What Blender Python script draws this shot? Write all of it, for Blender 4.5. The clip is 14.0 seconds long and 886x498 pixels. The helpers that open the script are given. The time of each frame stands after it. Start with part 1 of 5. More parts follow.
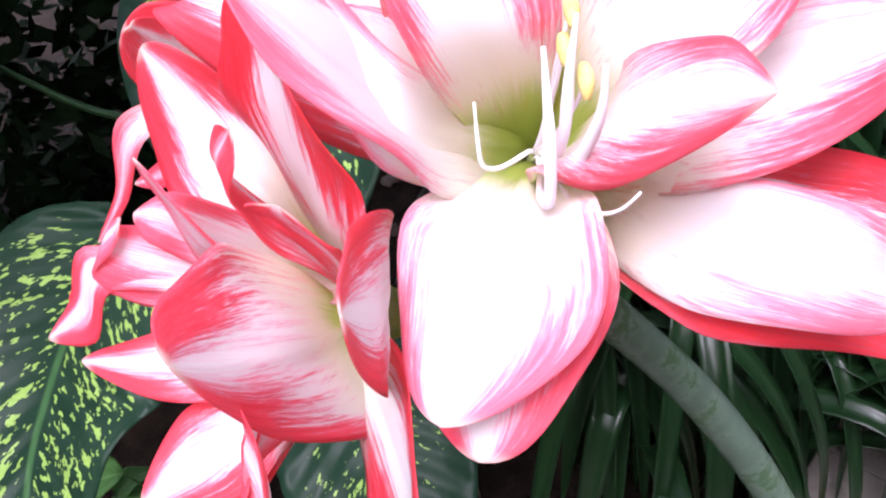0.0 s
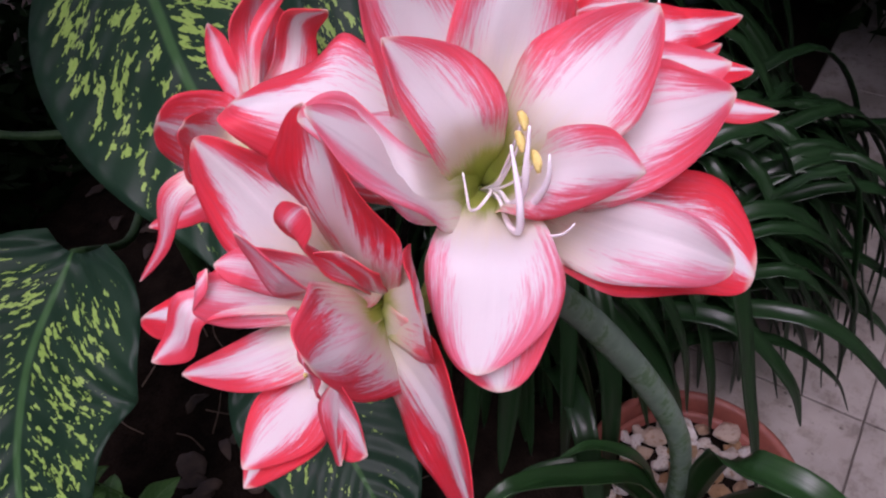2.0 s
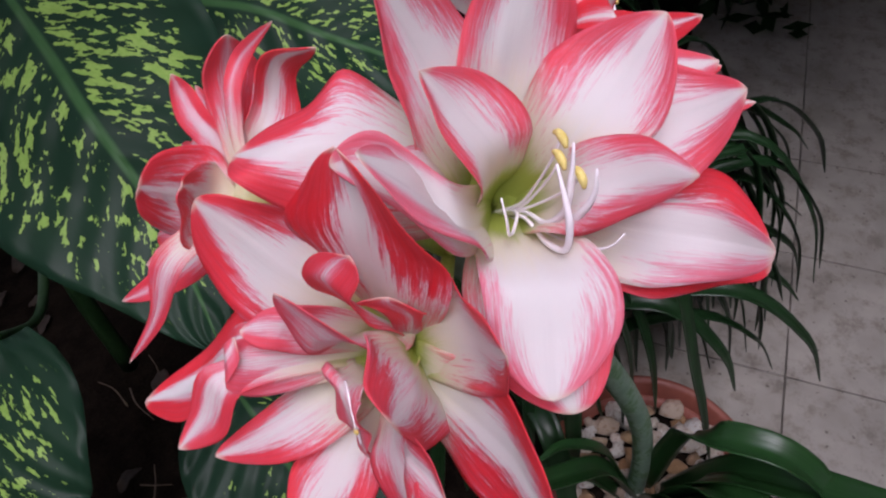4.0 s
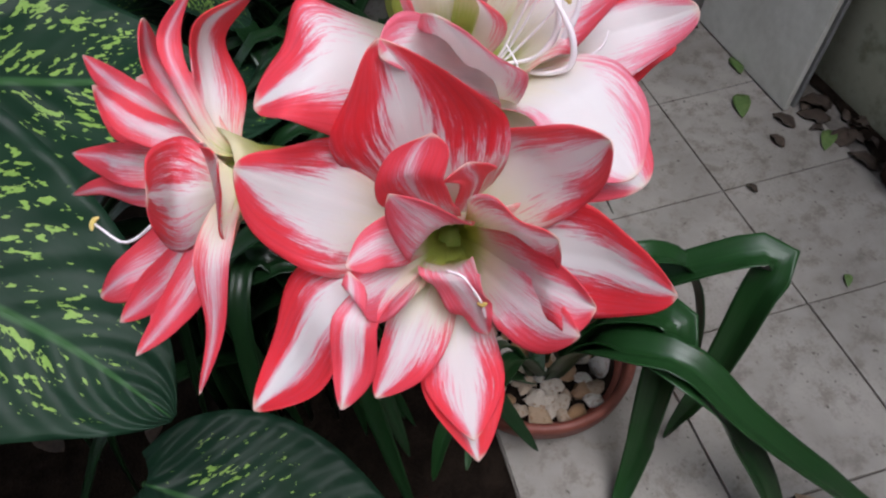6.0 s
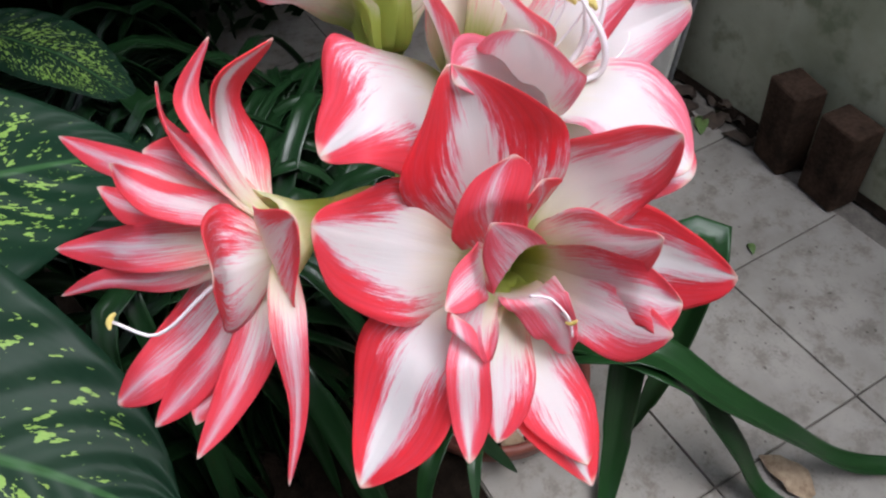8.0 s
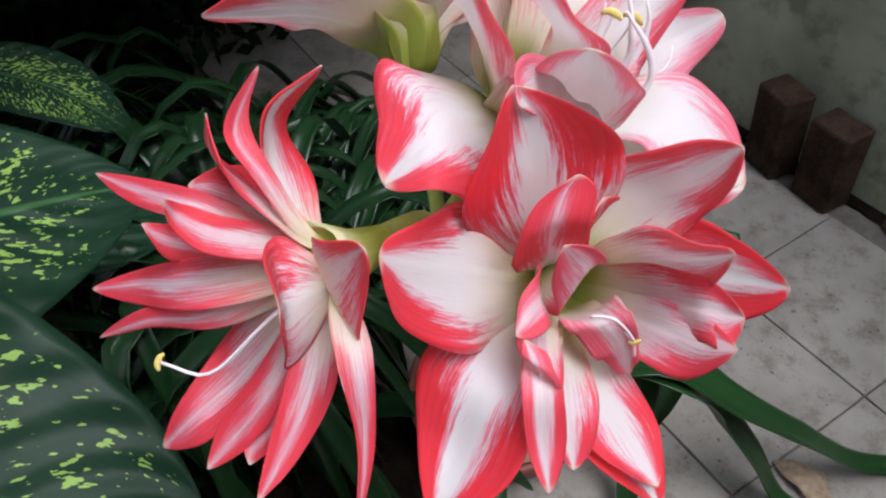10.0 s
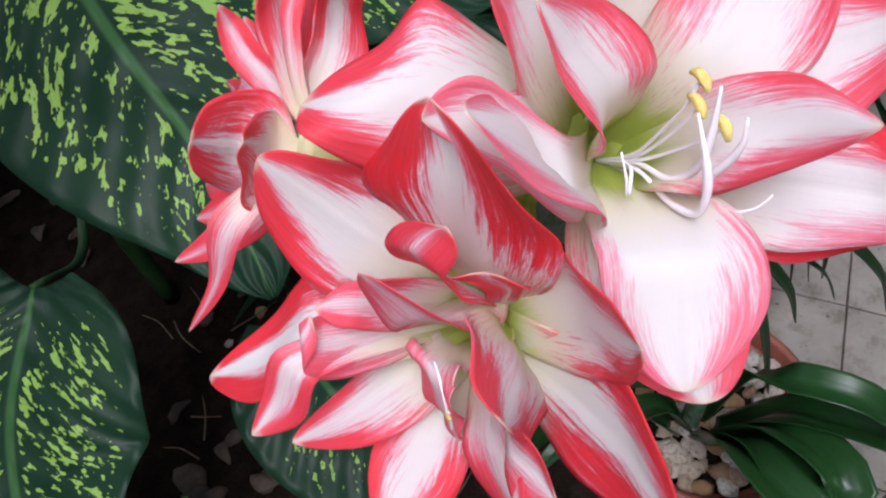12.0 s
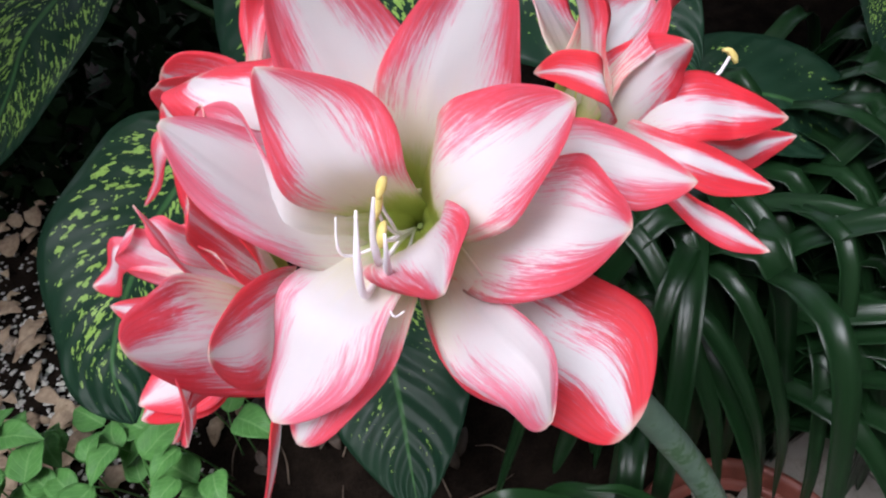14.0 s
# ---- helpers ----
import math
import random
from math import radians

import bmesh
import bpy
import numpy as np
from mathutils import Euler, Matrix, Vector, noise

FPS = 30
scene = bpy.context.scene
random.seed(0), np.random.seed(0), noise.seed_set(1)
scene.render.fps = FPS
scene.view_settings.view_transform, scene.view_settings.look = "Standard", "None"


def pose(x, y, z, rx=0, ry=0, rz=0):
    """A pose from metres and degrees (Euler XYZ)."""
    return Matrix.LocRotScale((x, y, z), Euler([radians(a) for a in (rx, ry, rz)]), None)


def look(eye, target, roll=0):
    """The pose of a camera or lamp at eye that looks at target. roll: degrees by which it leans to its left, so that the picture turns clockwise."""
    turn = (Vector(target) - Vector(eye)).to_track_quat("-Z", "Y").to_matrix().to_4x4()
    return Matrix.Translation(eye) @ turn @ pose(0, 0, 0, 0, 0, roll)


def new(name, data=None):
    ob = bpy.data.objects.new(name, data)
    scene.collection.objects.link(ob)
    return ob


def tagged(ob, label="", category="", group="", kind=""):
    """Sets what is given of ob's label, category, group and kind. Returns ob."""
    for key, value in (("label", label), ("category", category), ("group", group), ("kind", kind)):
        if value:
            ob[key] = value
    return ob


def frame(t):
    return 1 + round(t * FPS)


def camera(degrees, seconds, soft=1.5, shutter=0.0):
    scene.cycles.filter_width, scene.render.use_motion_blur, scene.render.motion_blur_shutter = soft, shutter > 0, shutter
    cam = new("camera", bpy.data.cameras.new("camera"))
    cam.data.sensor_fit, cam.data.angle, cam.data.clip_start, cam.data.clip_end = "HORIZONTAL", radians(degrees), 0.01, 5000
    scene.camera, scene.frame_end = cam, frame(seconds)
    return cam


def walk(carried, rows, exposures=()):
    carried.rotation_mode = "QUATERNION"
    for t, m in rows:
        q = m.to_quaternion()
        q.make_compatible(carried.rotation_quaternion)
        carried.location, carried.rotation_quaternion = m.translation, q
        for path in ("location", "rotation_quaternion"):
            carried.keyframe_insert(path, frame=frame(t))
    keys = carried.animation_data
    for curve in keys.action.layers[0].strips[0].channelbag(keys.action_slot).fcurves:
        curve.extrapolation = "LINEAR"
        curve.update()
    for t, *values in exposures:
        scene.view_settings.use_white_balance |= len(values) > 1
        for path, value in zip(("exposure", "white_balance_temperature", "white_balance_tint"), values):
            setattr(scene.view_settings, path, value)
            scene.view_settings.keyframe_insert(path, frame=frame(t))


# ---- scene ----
cam = camera(64.2, 14.0, soft=2.2)
PATH = [
    (0, (-0.712, 0.498, 0.987), (0.187, 1.669, -0.362), -9.9),
    (0.5, (-0.743, 0.486, 1.028), (0.204, 1.56, -0.368), -9.1),
    (1, (-0.77, 0.485, 1.048), (0.223, 1.465, -0.385), -8.6),
    (1.5, (-0.784, 0.489, 1.071), (0.233, 1.393, -0.394), -9.0),
    (2, (-0.787, 0.489, 1.095), (0.26, 1.328, -0.389), -7.5),
    (2.2, (-0.784, 0.484, 1.099), (0.275, 1.307, -0.384), -6.8),
    (4.3, (-0.824, 0.58, 1.097), (0.438, 1.017, -0.392), -6.7),
    (4.5, (-0.836, 0.596, 1.093), (0.433, 0.909, -0.421), -7.1),
    (5, (-0.86, 0.65, 1.098), (0.427, 0.736, -0.43), -6.7),
    (5.5, (-0.872, 0.683, 1.083), (0.413, 0.596, -0.447), -8.4),
    (6, (-0.879, 0.713, 1.08), (0.41, 0.536, -0.439), -8.6),
    (6.5, (-0.866, 0.74, 1.075), (0.422, 0.499, -0.436), -8.0),
    (7, (-0.859, 0.757, 1.072), (0.409, 0.411, -0.435), -7.7),
    (7.5, (-0.847, 0.777, 1.073), (0.39, 0.325, -0.433), -7.3),
    (7.7, (-0.842, 0.786, 1.074), (0.387, 0.289, -0.423), -7.2),
    (10, (-0.811, 0.824, 1.075), (0.422, 0.23, -0.382), -8.1),
    (10.5, (-0.828, 0.801, 1.077), (0.404, 0.44, -0.457), -10.1),
    (11, (-0.83, 0.762, 1.085), (0.394, 0.821, -0.496), -10.4),
    (11.5, (-0.825, 0.688, 1.076), (0.331, 1.008, -0.524), -9.5),
    (12, (-0.779, 0.604, 1.078), (0.247, 1.187, -0.537), -9.9),
    (12.5, (-0.741, 0.541, 1.063), (0.122, 1.317, -0.566), -8.8),
    (13, (-0.723, 0.485, 1.076), (-0.008, 1.427, -0.537), -8.5),
    (13.2, (-0.718, 0.466, 1.089), (-0.054, 1.477, -0.504), -8.6),
    (13.5, (-0.703, 0.44, 1.111), (-0.122, 1.543, -0.452), -9.8),
    (13.6, (-0.693, 0.429, 1.11), (-0.143, 1.547, -0.455), -10.6),
    (14, (-0.632, 0.416, 1.1), (-0.153, 1.597, -0.441), -11.7),
]
EXPOSURES = [(0, 2.72, 6000, 32), (0.3, 2.15, 6050, 44), (0.6, 1.81, 6200, 52), (1.0, 1.61, 6250, 55), (1.5, 1.58, 6250, 52), (2.2, 1.61, 6200, 44), (4.5, 1.44, 6150, 26), (5.0, 1.43, 6150, 24), (6.5, 1.85, 6100, 14), (7.5, 1.92, 6100, 14), (11.0, 1.82, 6100, 14), (11.5, 1.98, 6050, 16), (12.0, 1.84, 6050, 17), (12.5, 1.68, 6050, 18), (14.0, 1.88, 6050, 18)]
walk(cam, [(t, look(eye, target, roll)) for t, eye, target, roll in PATH],
     exposures=EXPOSURES)

# ---- light ----
world = bpy.data.worlds.new("sky")
scene.world = world
world.use_nodes = True
wn = world.node_tree
sky = wn.nodes.new("ShaderNodeTexSky")
sky.sky_type = "NISHITA"
sky.sun_disc = False
SUN_ELEV, SUN_AZ = radians(64), radians(240)
sky.sun_elevation, sky.sun_rotation = SUN_ELEV, SUN_AZ
wn.nodes["Background"].inputs["Strength"].default_value = 0.15
haze = wn.nodes.new("ShaderNodeHueSaturation")
haze.inputs["Saturation"].default_value = 0.30
wn.links.new(sky.outputs[0], haze.inputs["Color"])
wn.links.new(haze.outputs[0], wn.nodes["Background"].inputs[0])
sun = new("sun", bpy.data.lights.new("sun", "SUN"))
sun.data.energy, sun.data.angle, sun.data.color = 1.2, radians(40), (1.0, 0.985, 0.96)
SUN_WAY = Vector((math.sin(SUN_AZ) * math.cos(SUN_ELEV), math.cos(SUN_AZ) * math.cos(SUN_ELEV), math.sin(SUN_ELEV)))
sun.matrix_world = look(SUN_WAY * 6, (0, 0, 0))


# ---- materials ----
class Nodes:
    """A small helper to write node materials as formulas."""

    def __init__(self, name):
        self.mat = bpy.data.materials.new(name)
        self.mat.use_nodes = True
        self.tree = self.mat.node_tree
        self.bsdf = self.tree.nodes["Principled BSDF"]
        self.out = self.tree.nodes["Material Output"]

    def node(self, kind, **inputs):
        n = self.tree.nodes.new(kind)
        for key, value in inputs.items():
            self.put(n.inputs[key], value)
        return n

    def put(self, socket, value):
        if isinstance(value, bpy.types.NodeSocket):
            self.tree.links.new(value, socket)
        else:
            socket.default_value = value

    def m(self, op, a, b=0.0, c=0.0):
        n = self.tree.nodes.new("ShaderNodeMath")
        n.operation = op
        for socket, value in zip(n.inputs, (a, b, c)):
            self.put(socket, value)
        return n.outputs[0]

    def step(self, x, lo, hi):
        n = self.tree.nodes.new("ShaderNodeMapRange")
        n.interpolation_type = "SMOOTHSTEP"
        for socket, value in zip(n.inputs, (x, lo, hi, 0.0, 1.0)):
            self.put(socket, value)
        return n.outputs[0]

    def mix(self, f, a, b):
        n = self.tree.nodes.new("ShaderNodeMix")
        n.data_type = "RGBA"
        for socket, value in zip((n.inputs[0], n.inputs[6], n.inputs[7]), (f, a, b)):
            if isinstance(value, tuple):
                value = (*value, 1.0)[:4]
            self.put(socket, value)
        return n.outputs[2]

    def vec(self, x, y, z):
        n = self.tree.nodes.new("ShaderNodeCombineXYZ")
        for socket, value in zip(n.inputs, (x, y, z)):
            self.put(socket, value)
        return n.outputs[0]

    def noise(self, vector, scale, detail=2.0, rough=0.5):
        n = self.node("ShaderNodeTexNoise", Vector=vector, Scale=scale, Detail=detail, Roughness=rough)
        return n.outputs[0]

    def uv(self):
        n = self.tree.nodes.new("ShaderNodeSeparateXYZ")
        self.put(n.inputs[0], self.tree.nodes.new("ShaderNodeUVMap").outputs[0])
        return n.outputs[0], n.outputs[1]

    def rand(self):
        return self.tree.nodes.new("ShaderNodeObjectInfo").outputs["Random"]

    def place(self):
        return self.tree.nodes.new("ShaderNodeTexCoord").outputs["Object"]

    def bump(self, height, strength, distance=0.002):
        n = self.node("ShaderNodeBump", Height=height, Strength=strength, Distance=distance)
        self.put(self.bsdf.inputs["Normal"], n.outputs[0])
        return n.outputs[0]

    def surface(self, colour, rough, translucent=0.0, through_colour=None):
        self.put(self.bsdf.inputs["Base Color"], colour if not isinstance(colour, tuple) else (*colour, 1.0))
        self.put(self.bsdf.inputs["Roughness"], rough)
        if translucent:
            t = self.node("ShaderNodeBsdfTranslucent")
            self.put(t.inputs[0], through_colour or colour)
            mix = self.tree.nodes.new("ShaderNodeMixShader")
            mix.inputs[0].default_value = translucent
            self.put(mix.inputs[1], self.bsdf.outputs[0])
            self.put(mix.inputs[2], t.outputs[0])
            self.put(self.out.inputs[0], mix.outputs[0])
        return self.mat


def petal_material(name, red, band, reach, throat, soft=0.5, centre=0.0, flush=0.0):
    """red: the deepest red it reaches; band: half width of the pale stripe; reach: where the colour sets in; throat: how far the green reaches;
    soft: how slowly it deepens towards the margin; centre: how far the stripe itself colours; flush: a blush all over."""
    k = Nodes(name)
    u, t = k.uv()
    s = k.m("MULTIPLY_ADD", u, 2.0, -1.0)
    edge = k.m("ABSOLUTE", s)
    r = k.m("MULTIPLY", k.rand(), 37.0)
    side = k.m("MULTIPLY", k.m("SIGN", s), 3.0)
    # the veins leave the middle and run outwards towards the margin
    vein = k.m("SUBTRACT", edge, k.m("MULTIPLY", k.m("MULTIPLY", t, t), 0.30))
    fine = k.noise(k.vec(k.m("MULTIPLY_ADD", vein, 64.0, side), k.m("MULTIPLY", t, 15.0), r), 1.0, 3.0, 0.6)
    mid = k.noise(k.vec(k.m("MULTIPLY_ADD", vein, 21.0, side), k.m("MULTIPLY", t, 4.5), r), 1.0, 2.0)
    broad = k.noise(k.vec(k.m("MULTIPLY_ADD", s, 1.3, side), k.m("MULTIPLY", t, 2.8), r), 1.0, 2.0)
    fleck = k.noise(k.vec(k.m("MULTIPLY_ADD", vein, 120.0, side), k.m("MULTIPLY", t, 34.0), r), 1.0, 2.0, 0.6)
    comb = k.m("ADD", k.m("ADD", k.m("MULTIPLY_ADD", fine, 1.4, -0.7), k.m("MULTIPLY_ADD", fleck, 1.0, -0.5)), k.m("MULTIPLY_ADD", mid, 1.3, -0.65))
    rag = k.m("ADD", comb, k.m("MULTIPLY_ADD", broad, 2.4, -1.2))
    stripe = k.m("MULTIPLY", k.m("SUBTRACT", 1.12, k.m("POWER", t, 2.2)), band)
    away = k.step(k.m("ADD", k.m("SUBTRACT", edge, stripe), k.m("MULTIPLY", rag, 0.25)), 0.0, soft)
    away = k.m("MULTIPLY_ADD", away, 1.0 - centre, centre)
    rise = k.step(k.m("ADD", t, k.m("MULTIPLY_ADD", rag, 0.31, k.m("MULTIPLY", k.m("MULTIPLY", edge, edge), 0.20))), reach, reach + 0.56)
    pink = k.m("MAXIMUM", k.m("MULTIPLY", away, rise), k.m("MULTIPLY", k.step(k.m("ADD", t, k.m("MULTIPLY", rag, 0.3)), 0.2, 0.6), flush))
    # solid patches of colour that end in a ragged comb along the veins
    field = k.m("ADD", pink, k.m("MULTIPLY", k.m("MULTIPLY", comb, k.m("MULTIPLY", pink, k.m("SUBTRACT", 1.25, pink))), 1.9))
    amount = k.m("MULTIPLY", k.m("ADD", k.m("MULTIPLY", k.step(field, 0.08, 0.95), 0.60), k.m("MULTIPLY", field, 0.40)), red)
    # paler flecks between the veins
    amount = k.m("MULTIPLY", amount, k.m("SUBTRACT", 1.0, k.m("MULTIPLY", k.step(k.m("ADD", k.m("MULTIPLY", fine, 0.6), k.m("MULTIPLY", fleck, 0.5)), 0.50, 0.74), 0.30)))
    # a pale rib stays along the middle
    rib = k.m("MULTIPLY", k.step(edge, k.m("MULTIPLY_ADD", t, -0.09, 0.13), 0.01), 0.55)
    amount = k.m("MULTIPLY", amount, k.m("SUBTRACT", 1.0, rib))
    ramp = k.node("ShaderNodeValToRGB", Fac=amount)
    e = ramp.color_ramp.elements
    e[0].position, e[0].color = 0.04, (0.86, 0.855, 0.86, 1)
    e[1].position, e[1].color = 1.0, (0.90, 0.029, 0.046, 1)
    for pos, col in ((0.22, (0.87, 0.66, 0.73, 1)), (0.50, (0.87, 0.35, 0.48, 1)), (0.76, (0.88, 0.115, 0.178, 1))):
        e.new(pos).color = col
    c = ramp.outputs[0]
    # fine darker veins over the coloured part
    line = k.step(k.m("SINE", k.m("ADD", k.m("MULTIPLY", vein, 44.0), k.m("MULTIPLY", mid, 5.0))), 0.50, 1.0)
    c = k.mix(k.m("MULTIPLY", k.m("MULTIPLY", line, k.step(field, 0.12, 0.55)), k.m("MULTIPLY", fine, 0.55)), c, (0.64, 0.030, 0.055))
    warm = k.m("MULTIPLY", k.step(k.m("ADD", t, k.m("MULTIPLY", rag, 0.08)), throat + 0.30, throat), 0.55)
    c = k.mix(warm, c, (0.86, 0.81, 0.54))
    green = k.m("MULTIPLY", k.step(k.m("ADD", t, k.m("MULTIPLY", rag, 0.08)), throat + 0.05, throat - 0.12), 0.92)
    c = k.mix(green, c, (0.50, 0.60, 0.08))
    dots = k.m("MULTIPLY", k.step(fine, 0.60, 0.68), k.m("MULTIPLY", k.step(t, 0.20, 0.28), k.step(t, 0.55, 0.38)))
    dots = k.m("MULTIPLY", dots, k.m("MULTIPLY", k.step(broad, 0.50, 0.60), k.step(edge, 0.75, 0.4)))
    c = k.mix(k.m("MULTIPLY", dots, 0.6), c, (0.62, 0.10, 0.16))
    c = k.mix(k.m("MULTIPLY", k.step(t, 0.965, 0.995), 0.7), c, (0.86, 0.80, 0.70))
    k.bump(k.m("ADD", k.m("MULTIPLY", mid, 0.55), k.m("ADD", k.m("MULTIPLY", fine, 0.25), broad)), 0.30, 0.0012)
    k.bsdf.inputs["Specular IOR Level"].default_value = 0.30
    return k.surface(c, k.m("MULTIPLY_ADD", fine, 0.2, 0.42), 0.57, k.mix(0.34, c, (1.0, 0.90, 0.86)))


PETAL_WHITE = petal_material("petal_white_edged_pink", 0.70, 0.56, 0.40, 0.34, 0.78)
PETAL_BLUSH = petal_material("petal_white_blushed_pink", 0.82, 0.32, 0.37, 0.37, 0.74, 0.07)
PETAL_MIXED = petal_material("petal_pink_streaked", 0.95, 0.26, 0.33, 0.32, 0.66, 0.10)
PETAL_INNER = petal_material("petal_cream_edged_pink", 0.90, 0.22, 0.36, 0.34, 0.62, 0.16, 0.20)
PETAL_LIP = petal_material("petal_lip_pink", 0.90, -0.10, 0.16, 0.12, 0.60, 0.4, 0.25)
PETAL_RED = petal_material("petal_red_striped", 1.00, 0.22, 0.26, 0.24, 0.42, 0.08)
PETAL_STREAK = petal_material("petal_white_streaked_red", 0.90, 0.36, 0.30, 0.26, 0.45, 0.03)
PETAL_SIDE = petal_material("petal_salmon_striped", 0.92, 0.04, 0.26, 0.28, 0.60, 0.46, 0.30)
PETAL_TIP = petal_material("petal_cream_tipped_red", 0.98, 0.05, 0.44, 0.34, 0.42, 0.25)
PETAL_FLUSH = petal_material("petal_flushed_pink", 0.78, 0.10, 0.34, 0.30, 0.7, 0.30, 0.26)


def plain_material(name, low, high, rough, scale, bump=0.0, stretch=(1, 1, 1), translucent=0.0, metal=0.0, dist=0.002, gloss=0.5):
    k = Nodes(name)
    mapping = k.node("ShaderNodeMapping", Vector=k.place(), Scale=stretch)
    a = k.noise(mapping.outputs[0], scale, 5.0, 0.6)
    b = k.noise(mapping.outputs[0], scale * 7, 3.0, 0.6)
    f = k.m("ADD", k.m("MULTIPLY", a, 0.65), k.m("MULTIPLY", b, 0.35))
    c = k.mix(k.step(f, 0.3, 0.7), low, high)
    if bump:
        k.bump(f, bump, dist)
    k.bsdf.inputs["Metallic"].default_value = metal
    k.bsdf.inputs["Specular IOR Level"].default_value = gloss
    return k.surface(c, rough, translucent)


TUBE = plain_material("flower_tube_green", (0.36, 0.52, 0.08), (0.54, 0.64, 0.18), 0.45, 30, 0.1, (1, 1, 1), 0.15)


def throat_material():
    k = Nodes("flower_throat")
    u, t = k.uv()
    a = k.noise(k.vec(k.m("MULTIPLY", u, 40.0), k.m("MULTIPLY", t, 2.0), 0.0), 1.0, 3.0)
    c = k.mix(k.step(k.m("ADD", t, k.m("MULTIPLY_ADD", a, 0.4, -0.2)), 0.30, 1.0), (0.60, 0.66, 0.14), (0.88, 0.88, 0.66))
    k.bump(a, 0.15, 0.001)
    return k.surface(c, 0.45, 0.7)


THROAT = throat_material()
FILAMENT = plain_material("filament_white", (0.82, 0.75, 0.80), (0.87, 0.84, 0.85), 0.4, 40)
ANTHER = plain_material("anther_yellow", (0.60, 0.46, 0.10), (0.76, 0.64, 0.24), 0.8, 300, 0.5)


def stem_material():
    k = Nodes("stem_waxy_green")
    p = k.place()
    a = k.noise(p, 38.0, 4.0, 0.6)
    b = k.noise(p, 150.0, 3.0, 0.6)
    c = k.mix(k.step(a, 0.35, 0.65), (0.125, 0.20, 0.145), (0.19, 0.28, 0.21))
    c = k.mix(k.m("MULTIPLY", k.step(k.m("ADD", a, k.m("MULTIPLY", b, 0.4)), 0.70, 0.82), 0.8), c, (0.05, 0.13, 0.04))
    u, t = k.uv()
    line = k.step(k.m("ABSOLUTE", k.m("SUBTRACT", u, 0.30)), 0.11, 0.03)
    dash = k.step(k.noise(k.vec(k.m("MULTIPLY", u, 9.0), k.m("MULTIPLY", t, 60.0), 0.0), 1.0, 2.0), 0.48, 0.54)
    c = k.mix(k.m("MULTIPLY", k.m("MULTIPLY", line, dash), 0.85), c, (0.035, 0.10, 0.025))
    k.bump(b, 0.15)
    return k.surface(c, 0.5)


def strap_material(name, low, high):
    k = Nodes(name)
    u, t = k.uv()
    r = k.m("MULTIPLY", k.rand(), 21.0)
    lines = k.noise(k.vec(k.m("MULTIPLY", u, 26.0), k.m("MULTIPLY", t, 1.0), r), 1.0, 2.0)
    blot = k.noise(k.vec(k.m("MULTIPLY", u, 2.0), k.m("MULTIPLY", t, 7.0), r), 1.0, 3.0)
    c = k.mix(k.m("ADD", k.m("MULTIPLY", lines, 0.5), k.m("MULTIPLY", blot, 0.5)), low, high)
    k.bump(k.m("ADD", lines, k.m("MULTIPLY", blot, 0.3)), 0.25, 0.001)
    k.bsdf.inputs["Specular IOR Level"].default_value = 0.42
    return k.surface(c, k.m("MULTIPLY_ADD", blot, 0.2, 0.24), 0.08)


STRAP = strap_material("strap_leaf_dark_green", (0.004, 0.017, 0.006), (0.013, 0.046, 0.013))
BULB_LEAF = strap_material("bulb_leaf_green", (0.006, 0.026, 0.008), (0.023, 0.085, 0.020))


